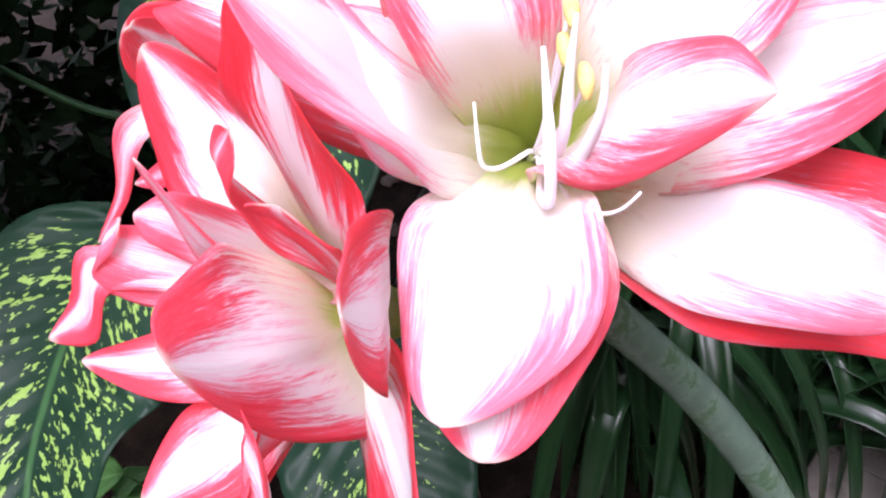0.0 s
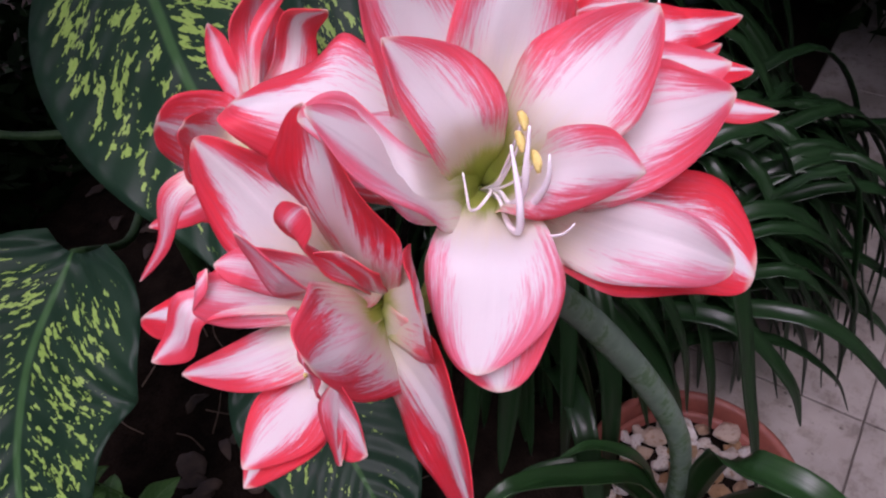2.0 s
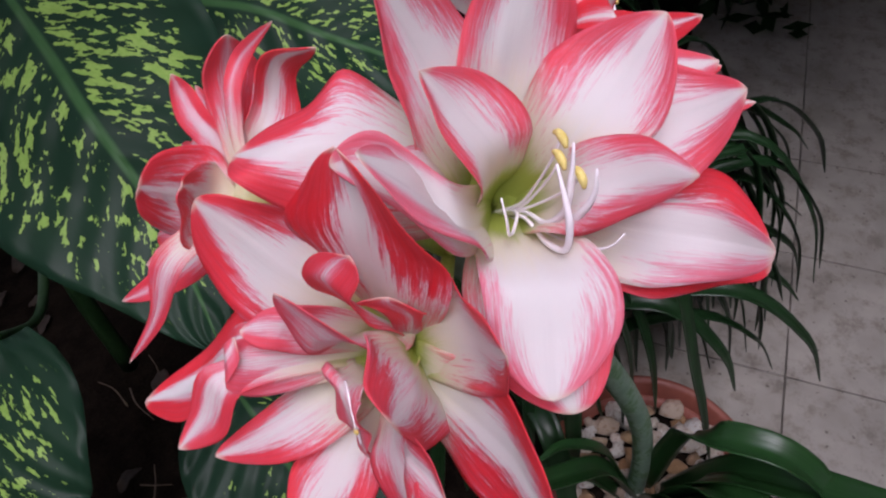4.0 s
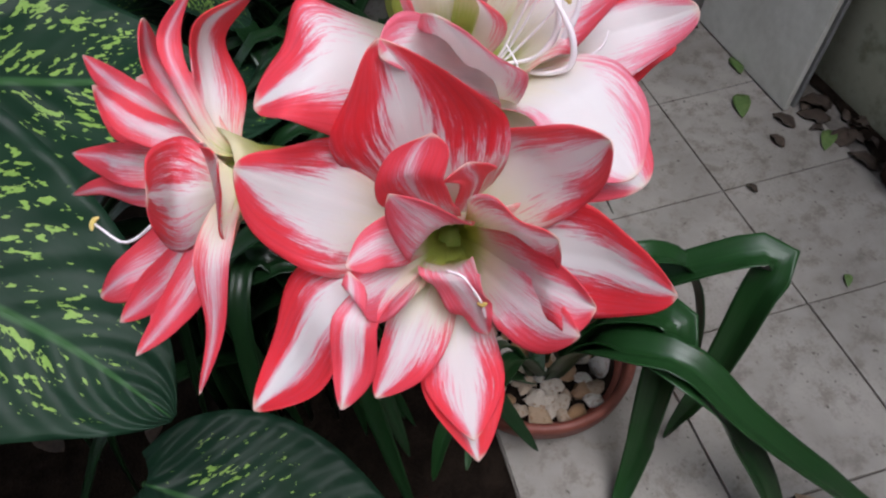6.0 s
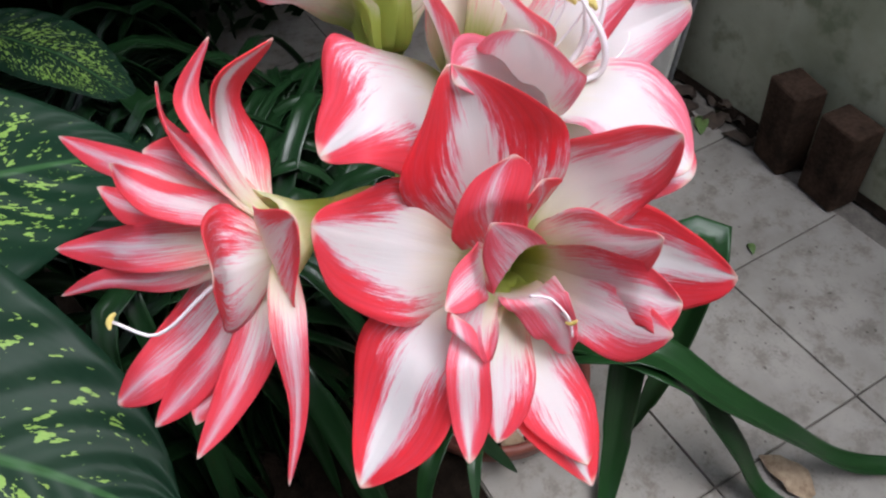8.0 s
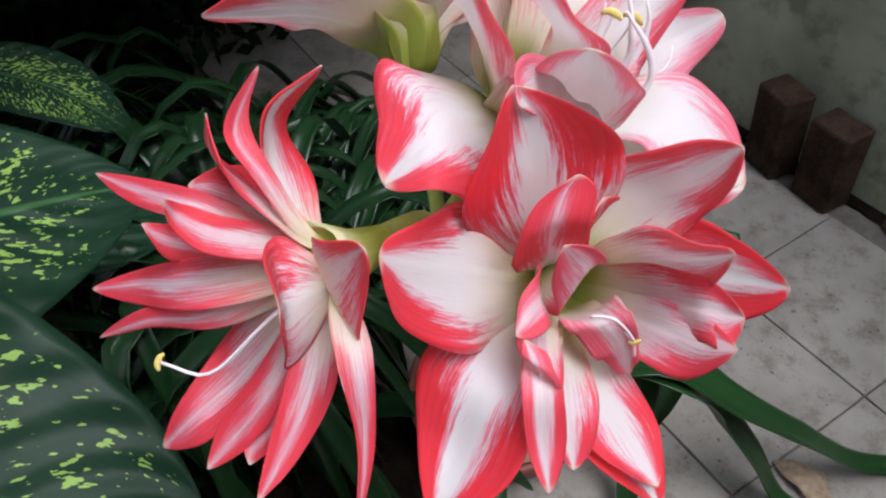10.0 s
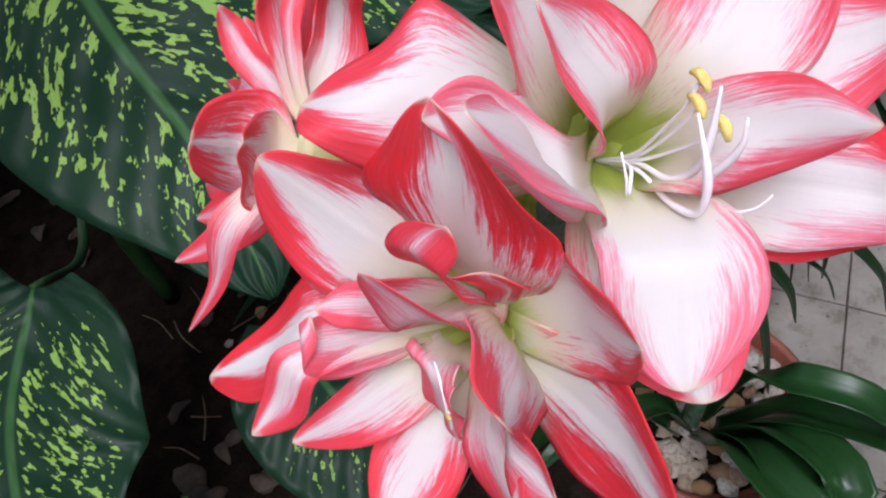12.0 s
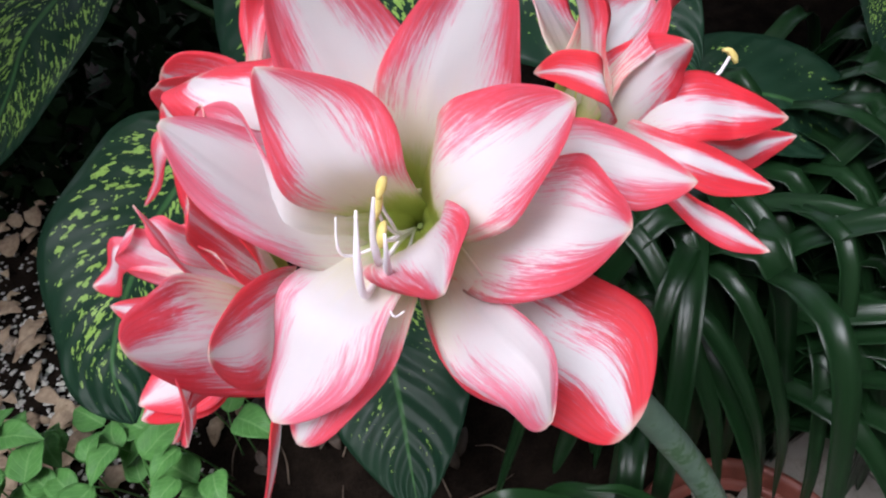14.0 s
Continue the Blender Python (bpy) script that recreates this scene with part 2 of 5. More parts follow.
def cane_material(name, amount, rare):
    """Dark leaf with yellow-green flecks that follow the side veins."""
    k = Nodes(name)
    u, t = k.uv()
    s = k.m("MULTIPLY_ADD", u, 2.0, -1.0)
    edge = k.m("ABSOLUTE", s)
    r = k.m("MULTIPLY", k.rand(), 53.0)
    # along the side veins, which sweep towards the tip as they run outwards
    v = k.m("SUBTRACT", t, k.m("MULTIPLY", edge, 0.26))
    side = k.m("SIGN", s)
    w1 = k.noise(k.vec(k.m("MULTIPLY", s, 12.0), k.m("MULTIPLY", v, 54.0), r), 1.0, 1.5, 0.5)
    w2 = k.noise(k.vec(k.m("MULTIPLY", s, 2.0), k.m("MULTIPLY", v, 4.0), k.m("ADD", r, side)), 1.0, 1.0)
    w3 = k.noise(k.vec(k.m("MULTIPLY", s, 40.0), k.m("MULTIPLY", v, 130.0), r), 1.0, 2.0)
    mass = k.m("ADD", w1, k.m("ADD", k.m("MULTIPLY_ADD", w2, 0.36, -0.18), k.m("MULTIPLY_ADD", w3, 0.30, -0.15)))
    keep = k.m("MULTIPLY", k.step(edge, 0.04, 0.09), k.m("MULTIPLY", k.step(edge, 1.0, 0.70), k.m("MULTIPLY", k.step(t, 0.99, 0.70), k.step(t, 0.02, 0.16))))
    fleck = k.step(k.m("SUBTRACT", mass, k.m("MULTIPLY_ADD", keep, -amount, amount)), rare - amount * 0.25, rare + 0.02 - amount * 0.25)
    fleck = k.m("MULTIPLY", fleck, k.step(keep, 0.1, 0.4))
    tone = k.noise(k.vec(k.m("MULTIPLY", s, 3.0), k.m("MULTIPLY", v, 6.0), r), 1.0, 3.0)
    c = k.mix(tone, (0.005, 0.022, 0.0125), (0.016, 0.044, 0.0225))
    c = k.mix(k.m("MULTIPLY", k.step(edge, 0.05, 0.015), 0.6), c, (0.06, 0.16, 0.05))
    c = k.mix(fleck, c, k.mix(w3, (0.16, 0.31, 0.05), (0.30, 0.45, 0.11)))
    wave = k.m("SINE", k.m("MULTIPLY", v, 62.0))
    k.bump(k.m("ADD", k.m("MULTIPLY", wave, 0.7), tone), 0.65, 0.0025)
    k.bsdf.inputs["Specular IOR Level"].default_value = 0.14
    return k.surface(c, k.m("MULTIPLY_ADD", tone, 0.2, 0.34), 0.04)


CANE = cane_material("dumb_cane_leaf", 0.20, 0.615)
CANE_SPARSE = cane_material("dumb_cane_leaf_darker", 0.12, 0.735)
STEM = stem_material()
CANE_STALK = plain_material("dumb_cane_stalk", (0.012, 0.04, 0.014), (0.03, 0.075, 0.025), 0.5, 20, 0.1, gloss=0.15)
TERRACOTTA = plain_material("terracotta_plastic", (0.17, 0.046, 0.032), (0.25, 0.075, 0.05), 0.55, 9, 0.08)
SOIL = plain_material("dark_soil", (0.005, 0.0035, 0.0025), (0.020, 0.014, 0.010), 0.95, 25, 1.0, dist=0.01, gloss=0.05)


def herb_material():
    k = Nodes("herb_leaf_green")
    u, t = k.uv()
    edge = k.m("ABSOLUTE", k.m("MULTIPLY_ADD", u, 2.0, -1.0))
    r = k.m("MULTIPLY", k.rand(), 31.0)
    tone = k.noise(k.vec(k.m("MULTIPLY", u, 4.0), k.m("MULTIPLY", t, 5.0), r), 1.0, 3.0)
    c = k.mix(tone, (0.06, 0.21, 0.045), (0.16, 0.40, 0.10))
    ribs = k.step(k.m("SINE", k.m("MULTIPLY", k.m("SUBTRACT", t, k.m("MULTIPLY", edge, 0.30)), 44.0)), 0.75, 1.0)
    c = k.mix(k.m("MULTIPLY", ribs, 0.35), c, (0.18, 0.40, 0.12))
    c = k.mix(k.m("MULTIPLY", k.step(edge, 0.10, 0.03), 0.6), c, (0.22, 0.44, 0.15))
    k.bump(k.m("SUBTRACT", tone, k.m("MULTIPLY", ribs, 0.6)), 0.5, 0.0015)
    k.bsdf.inputs["Specular IOR Level"].default_value = 0.25
    return k.surface(c, 0.45, 0.15)


HERB = herb_material()
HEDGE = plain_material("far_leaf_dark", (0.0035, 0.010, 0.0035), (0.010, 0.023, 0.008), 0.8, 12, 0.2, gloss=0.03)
GROUT = plain_material("grout_grey", (0.10, 0.088, 0.075), (0.19, 0.17, 0.145), 0.95, 40, 0.5)
BRICK = plain_material("old_dark_brick", (0.016, 0.010, 0.007), (0.070, 0.042, 0.028), 0.95, 18, 0.8, dist=0.004, gloss=0.15)
BOARD = plain_material("white_board", (0.55, 0.54, 0.47), (0.72, 0.71, 0.64), 0.5, 6, 0.1)
BOARD_EDGE = plain_material("board_grey_edge", (0.16, 0.16, 0.16), (0.26, 0.26, 0.25), 0.7, 20, 0.2)


def tile_material():
    k = Nodes("worn_floor_tile")
    p = k.node("ShaderNodeNewGeometry").outputs["Position"]
    big = k.noise(p, 5.0, 4.0, 0.6)
    mid = k.noise(p, 22.0, 5.0, 0.65)
    small = k.noise(p, 160.0, 4.0, 0.7)
    c = k.mix(k.step(big, 0.3, 0.7), (0.235, 0.214, 0.187), (0.36, 0.332, 0.294))
    c = k.mix(k.m("MULTIPLY", k.step(k.m("ADD", mid, k.m("MULTIPLY_ADD", small, 0.3, -0.15)), 0.46, 0.70), 0.65), c, (0.125, 0.103, 0.080))
    c = k.mix(k.m("MULTIPLY", k.step(small, 0.55, 0.72), 0.3), c, (0.23, 0.21, 0.19))
    c = k.mix(k.m("MULTIPLY_ADD", k.rand(), 0.10, 0.0), c, (0.30, 0.28, 0.26))
    smear = k.noise(p, 2.7, 3.0, 0.55)
    c = k.mix(k.m("MULTIPLY", k.step(k.m("ADD", smear, k.m("MULTIPLY_ADD", small, 0.16, -0.08)), 0.54, 0.72), 0.45), c, (0.12, 0.102, 0.08))
    speck = k.noise(p, 75.0, 1.0)
    c = k.mix(k.m("MULTIPLY", k.step(speck, 0.70, 0.76), 0.7), c, (0.055, 0.045, 0.034))
    k.bump(k.m("ADD", mid, small), 0.15, 0.001)
    return k.surface(c, 0.6)


TILE = tile_material()


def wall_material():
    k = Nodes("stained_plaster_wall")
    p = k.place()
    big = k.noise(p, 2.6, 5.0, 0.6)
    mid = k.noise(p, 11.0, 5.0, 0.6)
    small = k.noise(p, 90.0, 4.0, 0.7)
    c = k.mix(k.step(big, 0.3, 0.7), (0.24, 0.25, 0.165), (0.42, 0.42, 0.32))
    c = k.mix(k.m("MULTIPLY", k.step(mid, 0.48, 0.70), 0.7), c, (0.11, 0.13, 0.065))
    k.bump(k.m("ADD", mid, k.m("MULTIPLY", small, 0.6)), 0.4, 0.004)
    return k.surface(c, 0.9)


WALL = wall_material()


def stone_material():
    k = Nodes("river_stone")
    p = k.place()
    r = k.rand()
    a = k.noise(p, 2.2, 5.0, 0.65)
    ramp = k.node("ShaderNodeValToRGB", Fac=r)
    e = ramp.color_ramp.elements
    e[0].position, e[0].color = 0.0, (0.44, 0.27, 0.13, 1)
    e[1].position, e[1].color = 1.0, (0.36, 0.19, 0.09, 1)
    for pos, col in ((0.2, (0.74, 0.71, 0.64, 1)), (0.32, (0.76, 0.74, 0.68, 1)), (0.42, (0.40, 0.22, 0.10, 1)), (0.55, (0.72, 0.66, 0.56, 1)), (0.65, (0.76, 0.74, 0.70, 1)), (0.8, (0.52, 0.35, 0.19, 1))):
        e.new(pos).color = col
    c = k.mix(k.m("MULTIPLY", k.step(a, 0.50, 0.66), 0.65), ramp.outputs[0], (0.34, 0.17, 0.06))
    k.bump(a, 0.6, 0.15)
    return k.surface(c, 0.55)


STONE = stone_material()


# ---- mesh helpers ----
def link(name, verts, faces, mat, parent=None, uvs=None, smooth=True):
    me = bpy.data.meshes.new(name)
    me.from_pydata([tuple(v) for v in verts], [], faces)
    if uvs is not None:
        layer = me.uv_layers.new(name="UVMap")
        index = np.empty(len(me.loops), dtype=np.int32)
        me.loops.foreach_get("vertex_index", index)
        layer.data.foreach_set("uv", np.asarray(uvs, dtype=np.float32)[index].ravel())
    if smooth:
        me.polygons.foreach_set("use_smooth", [True] * len(me.polygons))
    me.materials.append(mat)
    me.update()
    ob = new(name, me)
    if parent is not None:
        ob.parent = parent
    return ob


def part(name, bm, material, parent, label=""):
    me = bpy.data.meshes.new(name)
    bm.to_mesh(me)
    bm.free()
    me.materials.append(material)
    ob = new(name, me)
    ob.parent = parent
    return tagged(ob, label) if label else ob


def spline(points, t):
    """A Catmull-Rom curve through the points, t from 0 to 1 by their distances: place and tangent."""
    p = [Vector(q) for q in points]
    steps = [(d - c).length for c, d in zip(p, p[1:])]
    x = min(max(t, 0.0), 1.0) * sum(steps)
    n = 0
    while n < len(steps) - 1 and x > steps[n]:
        x -= steps[n]
        n += 1
    f = min(x / steps[n], 1.0)
    b, c = p[n], p[n + 1]
    a = p[n - 1] if n else b * 2 - c
    d = p[n + 2] if n + 2 < len(p) else c * 2 - b
    m1 = (c - a) * (steps[n] / ((c - b).length + (b - a).length))
    m2 = (d - b) * (steps[n] / ((d - c).length + (c - b).length))
    place = b * (2 * f**3 - 3 * f * f + 1) + m1 * (f**3 - 2 * f * f + f) + c * (3 * f * f - 2 * f**3) + m2 * (f**3 - f * f)
    way = b * (6 * f * f - 6 * f) + m1 * (3 * f * f - 4 * f + 1) + c * (6 * f - 6 * f * f) + m2 * (3 * f * f - 2 * f)
    return place, way.normalized()


def petal_shape(t):
    return 0.26 * (1 - t) ** 1.5 + math.sin(math.pi * t**1.2) ** 0.46 * (1 - 0.12 * t**12)


def pointed_shape(t):
    return 0.26 * (1 - t) ** 1.5 + math.sin(math.pi * t**1.12) ** 0.62


def lance_shape(t):
    return 0.52 * (1 - t) ** 1.5 + math.sin(math.pi * t**1.05) ** 0.64


def oval_shape(t):
    return 0.15 * (1 - t) + math.sin(math.pi * t**0.72) ** 0.7


def ovate_shape(t):
    return 0.06 * (1 - t) + 1.1 * math.sin(math.pi * t**0.66) ** 0.85 * (1 - 0.35 * t)


def strap_shape(t):
    return min(1.0, 0.75 + t) * (1 - t**5) ** 0.6 * (1 - 0.25 * t)


def blade(name, points, width, face, mat, parent=None, shape=petal_shape, cup=0.25, roll=0.0, twist=0.0, wave=0.0, waves=2.5, fold=0.0,
          lobe=0.0, thick=0.0007, nt=22, ns=12, seed=0.0, ripple=0.0, keel=0.0):
    """A petal or leaf along a curve: half width, the way its upper side faces, its hollow (cup), crease (fold) and wavy margin."""
    face = Vector(face).normalized()
    top, low, uvs = [], [], []
    side = None
    for i in range(nt + 1):
        t = 1 - (1 - i / nt) ** 1.35
        tt = min(max(t, 0.004), 0.997)
        c, way = spline(points, t)
        l = way.cross(face)
        if side is not None and l.length < 0.35:
            l = side - way * side.dot(way)
        l.normalize()
        if side is not None and l.dot(side) < 0:
            l = -l
        side = l.copy()
        n = l.cross(way).normalized()
        turn = Matrix.Rotation(radians(roll + twist * t), 3, way)
        l, n = turn @ l, turn @ n
        w = width * max(shape(tt), 0.015)
        for j in range(ns + 1):
            s = 2 * j / ns - 1
            a = abs(s)
            h = cup * (a**2) * (1 - 0.3 * t) + fold * a
            h += wave * a**3 * math.sin(math.tau * (waves * t + 0.37 * seed + (0.31 if s > 0 else 0.0)))
            h += 0.10 * noise.noise(Vector((s * 1.7 + seed * 3.1, t * 3.3, seed)))
            h -= keel * math.exp(-((s / 0.10) ** 2)) * (1 - 0.5 * t)
            h += keel * 0.35 * math.cos(math.pi * 7 * s + seed) * (1 - a) * t
            rip = ripple * math.sin(70 * (t - 0.26 * a)) * a * (1 - a) * 4
            q = c + l * (s * w * (1 - 0.18 * abs(cup) * a)) + n * (h * w + rip)
            q -= way * (lobe * a * a * (1 - t) ** 4)
            top.append(q + n * thick / 2)
            low.append(q - n * thick / 2)
            uvs.append((j / ns, t))
    m = (nt + 1) * (ns + 1)
    faces = []
    row = ns + 1
    for i in range(nt):
        for j in range(ns):
            a = i * row + j
            faces.append((a, a + 1, a + row + 1, a + row))
            faces.append((m + a, m + a + row, m + a + row + 1, m + a + 1))
    rim = [j for j in range(row)] + [i * row + ns for i in range(1, nt + 1)] + [nt * row + j for j in range(ns - 1, -1, -1)] + [i * row for i in range(nt - 1, 0, -1)]
    for a, b in zip(rim, rim[1:] + rim[:1]):
        faces.append((b, a, m + a, m + b))
    return link(name, top + low, faces, mat, parent, uvs + uvs)


def rod(name, points, radii, mat, parent=None, sides=10, rings=14, flat=1.0):
    """A tapered rod along a curve, closed at both ends."""
    verts, faces, uvs = [], [], []
    side = None
    for i in range(rings + 1):
        t = i / rings
        c, way = spline(points, t)
        x = t * (len(radii) - 1)
        n = min(int(x), len(radii) - 2)
        r = radii[n] + (radii[n + 1] - radii[n]) * (x - n)
        side = way.orthogonal().normalized() if side is None else (side - way * side.dot(way)).normalized()
        up = way.cross(side)
        for j in range(sides):
            a = math.tau * j / sides
            verts.append(c + side * (math.cos(a) * r) + up * (math.sin(a) * r * flat))
            uvs.append((j / sides, t))
    for i in range(rings):
        for j in range(sides):
            a, b = i * sides + j, i * sides + (j + 1) % sides
            faces.append((a, b, b + sides, a + sides))
    faces.append(tuple(range(sides))[::-1])
    faces.append(tuple(rings * sides + j for j in range(sides)))
    return link(name, verts, faces, mat, parent, uvs)


def spun(name, profile, mat, parent=None, sides=64, centre=(0, 0, 0)):
    """A turned body from (radius, height) pairs, open where the profile is open."""
    verts, faces = [], []
    cx, cy, cz = centre
    for r, z in profile:
        for j in range(sides):
            a = math.tau * j / sides
            verts.append((cx + r * math.cos(a), cy + r * math.sin(a), cz + z))
    for i in range(len(profile) - 1):
        for j in range(sides):
            a, b = i * sides + j, i * sides + (j + 1) % sides
            faces.append((a, b, b + sides, a + sides))
    return link(name, verts, faces, mat, parent)


def box(name, lo, hi, mat, parent=None, bevel=0.0, matrix=None):
    bm = bmesh.new()
    bmesh.ops.create_cube(bm, size=1.0)
    for v in bm.verts:
        v.co = Vector([l + (h - l) * (c + 0.5) for l, h, c in zip(lo, hi, v.co)])
    if bevel:
        bmesh.ops.bevel(bm, geom=bm.edges[:], offset=bevel, segments=2, profile=0.5, affect="EDGES")
    if matrix is not None:
        bm.transform(matrix)
    me = bpy.data.meshes.new(name)
    bm.to_mesh(me)
    bm.free()
    me.materials.append(mat)
    ob = new(name, me)
    if parent is not None:
        ob.parent = parent
    return ob


def empty(name):
    return new(name)


def between(a, b, f):
    return tuple(Vector(a).lerp(Vector(b), f))


# ---- the setting ----
EDGE_Y, WALL_Y = 0.602, -0.372
ground = box("ground", (-9, EDGE_Y, -0.30), (12, 12, -0.012), SOIL)
tagged(ground, "bare dark garden soil strewn with litter", "ground", kind="structure")
floor = box("floor", (-9, WALL_Y - 0.2, -0.06), (12, EDGE_Y, -0.006), GROUT)
tagged(floor, "grey stained square paving tiles with dark joints", "floor", kind="structure")
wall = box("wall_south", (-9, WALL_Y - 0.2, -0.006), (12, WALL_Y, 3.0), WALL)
# unseen wall, added only to block low sky light from the west
added_wall_west = box("added_wall_west", (-2.9, WALL_Y, -0.006), (-2.7, 4.5, 3.0), WALL)
tagged(added_wall_west, "grey-green mouldy plastered wall, the west one added unseen to block sky", "wall", kind="structure")
tagged(wall, "grey-green mouldy plastered wall, the west one added unseen to block sky", "wall", kind="structure")

# ---- the amaryllis in its pot ----
POT = Vector((-0.278, 0.495, 0.0))
pot = tagged(empty("flower_pot"), "round terracotta-coloured pot with a thick rim, filled with stones", "flower pot")
pot.location = POT
spun("body", [(0.0, 0.0), (0.122, 0.0), (0.127, 0.004), (0.138, 0.048), (0.136, 0.050), (0.128, 0.046), (0.118, 0.010), (0.0, 0.008)], TERRACOTTA, pot)
spun("rim", [(0.138, 0.042), (0.149, 0.038), (0.153, 0.041), (0.158, 0.068), (0.1575, 0.075), (0.153, 0.080), (0.146, 0.078), (0.142, 0.072), (0.137, 0.048), (0.135, 0.040)], TERRACOTTA, pot)
spun("soil", [(0.0, 0.042), (0.06, 0.040), (0.137, 0.034)], SOIL, pot)

plant = tagged(empty("amaryllis"), "double amaryllis in bloom, white petals edged and streaked red", "flowering plant")
NODE = (-0.524, 0.686, 0.752)
rod("stem", [(-0.308, 0.509, 0.035), (-0.312, 0.514, 0.16), (-0.325, 0.53, 0.27), (-0.358, 0.567, 0.398), (-0.423, 0.619, 0.563), (-0.49, 0.665, 0.69), NODE],
    [0.0135, 0.0135, 0.0145, 0.015, 0.0145, 0.013, 0.012], STEM, plant, 20, 40)


def flower(throat, axis, rad=0.011):
    """The green tube from the top of the stem, which widens to the throat and carries the petals."""
    a = Vector(axis).normalized()
    mouth = Vector(throat)
    back = mouth - a * 0.060
    mid = (Vector(NODE) + back) / 2 + Vector((0, 0, 0.004))
    return rod("flower", [NODE, mid, back, mouth - a * 0.036, mouth - a * 0.018], [0.0045, 0.005, 0.0065, 0.0075, 0.0085], TUBE, plant, 16, 20)


def funnel(owner, throat, axis, wide):
    """The flared throat between the tube and the petals, thin-walled and open."""
    a = Vector(axis).normalized()
    x = a.orthogonal().normalized()
    y = a.cross(x)
    rings = [(-0.042, 0.0072), (-0.034, 0.0088), (-0.022, 0.0118), (-0.010, 0.55 * wide + 0.006), (-0.002, wide), (-0.0022, wide - 0.0007), (-0.010, 0.55 * wide + 0.0053), (-0.022, 0.0110), (-0.034, 0.0080)]
    verts, faces, uvs = [], [], []
    for n, (h, r) in enumerate(rings):
        for j in range(24):
            g = math.tau * j / 24
            ripple = 1 + 0.06 * math.cos(6 * g)
            verts.append(Vector(throat) + a * h + (x * math.cos(g) + y * math.sin(g)) * r * ripple)
            uvs.append((j / 24, (h + 0.042) / 0.04))
    for n in range(len(rings) - 1):
        for j in range(24):
            p, q = n * 24 + j, n * 24 + (j + 1) % 24
            faces.append((p, q, q + 24, p + 24))
    return link("throat", verts, faces, THROAT, owner, uvs)


A_EYE, A_AX = (-0.552, 0.640, 0.838), (-0.25, -0.50, 0.83)
B_EYE, B_AX = (-0.632, 0.674, 0.794), (-0.75, 0.12, 0.65)
C_EYE, C_AX = (-0.588, 0.780, 0.838), (-0.22, 0.88, 0.25)
D_EYE, D_AX = (-0.430, 0.645, 0.838), (0.68, -0.25, 0.62)


def petal(owner, eye, axis, mid, tip, mat, edges=None, width=0.03, start=0.007, deep=0.034, flare=0.016, **more):
    """A petal from deep in the throat over its middle to its tip. edges: its margins beside the middle; without them it faces along the axis."""
    more.setdefault("seed", len(bpy.data.objects) * 0.37)
    more.setdefault("wave", 0.08)
    more.setdefault("waves", 3.0)
    more.setdefault("keel", 0.05)
    more.setdefault("nt", 30)
    more.setdefault("ns", 20)
    e, t, m = Vector(eye), Vector(tip), Vector(mid)
    a = Vector(axis).normalized()
    out = (m - e) - a * (m - e).dot(a)
    out.normalize()
    points = [e + out * start - a * deep, e + out * flare - a * 0.004, m, t]
    face = Vector(more.pop("face", axis))
    if edges:
        left, right = Vector(edges[0]), Vector(edges[1])
        way = (t - points[1]).normalized()
        across = right - left
        across -= way * across.dot(way)
        n = across.cross(way).normalized()
        if n.dot(a) < 0 and not more.pop("behind", False):
            n = -n
        more.pop("behind", None)
        steps = [(q - p).length for p, q in zip(points, points[1:])]
        width = across.length / 2 / more.get("shape", petal_shape)((steps[0] + steps[1]) / sum(steps))
        rise = ((left + right) / 2 - m).dot(n) / (across.length / 2)
        more.setdefault("cup", max(-0.6, min(0.6, rise)))
        face = n
    else:
        more.setdefault("cup", 0.2)
    return blade("petal", points, width, face, mat, owner, **more)


def hermite(knots, values, t):
    """A smooth curve through values at the given knots."""
    n = 0
    while n < len(knots) - 2 and t > knots[n + 1]:
        n += 1
    slope = []
    for i in (n, n + 1):
        lo, hi = max(i - 1, 0), min(i + 1, len(knots) - 1)
        slope.append((values[hi] - values[lo]) / (knots[hi] - knots[lo]))
    h = knots[n + 1] - knots[n]
    f = (t - knots[n]) / h
    return values[n] * (2 * f**3 - 3 * f * f + 1) + slope[0] * (h * (f**3 - 2 * f * f + f)) + values[n + 1] * (3 * f * f - 2 * f**3) + slope[1] * (h * (f**3 - f * f))


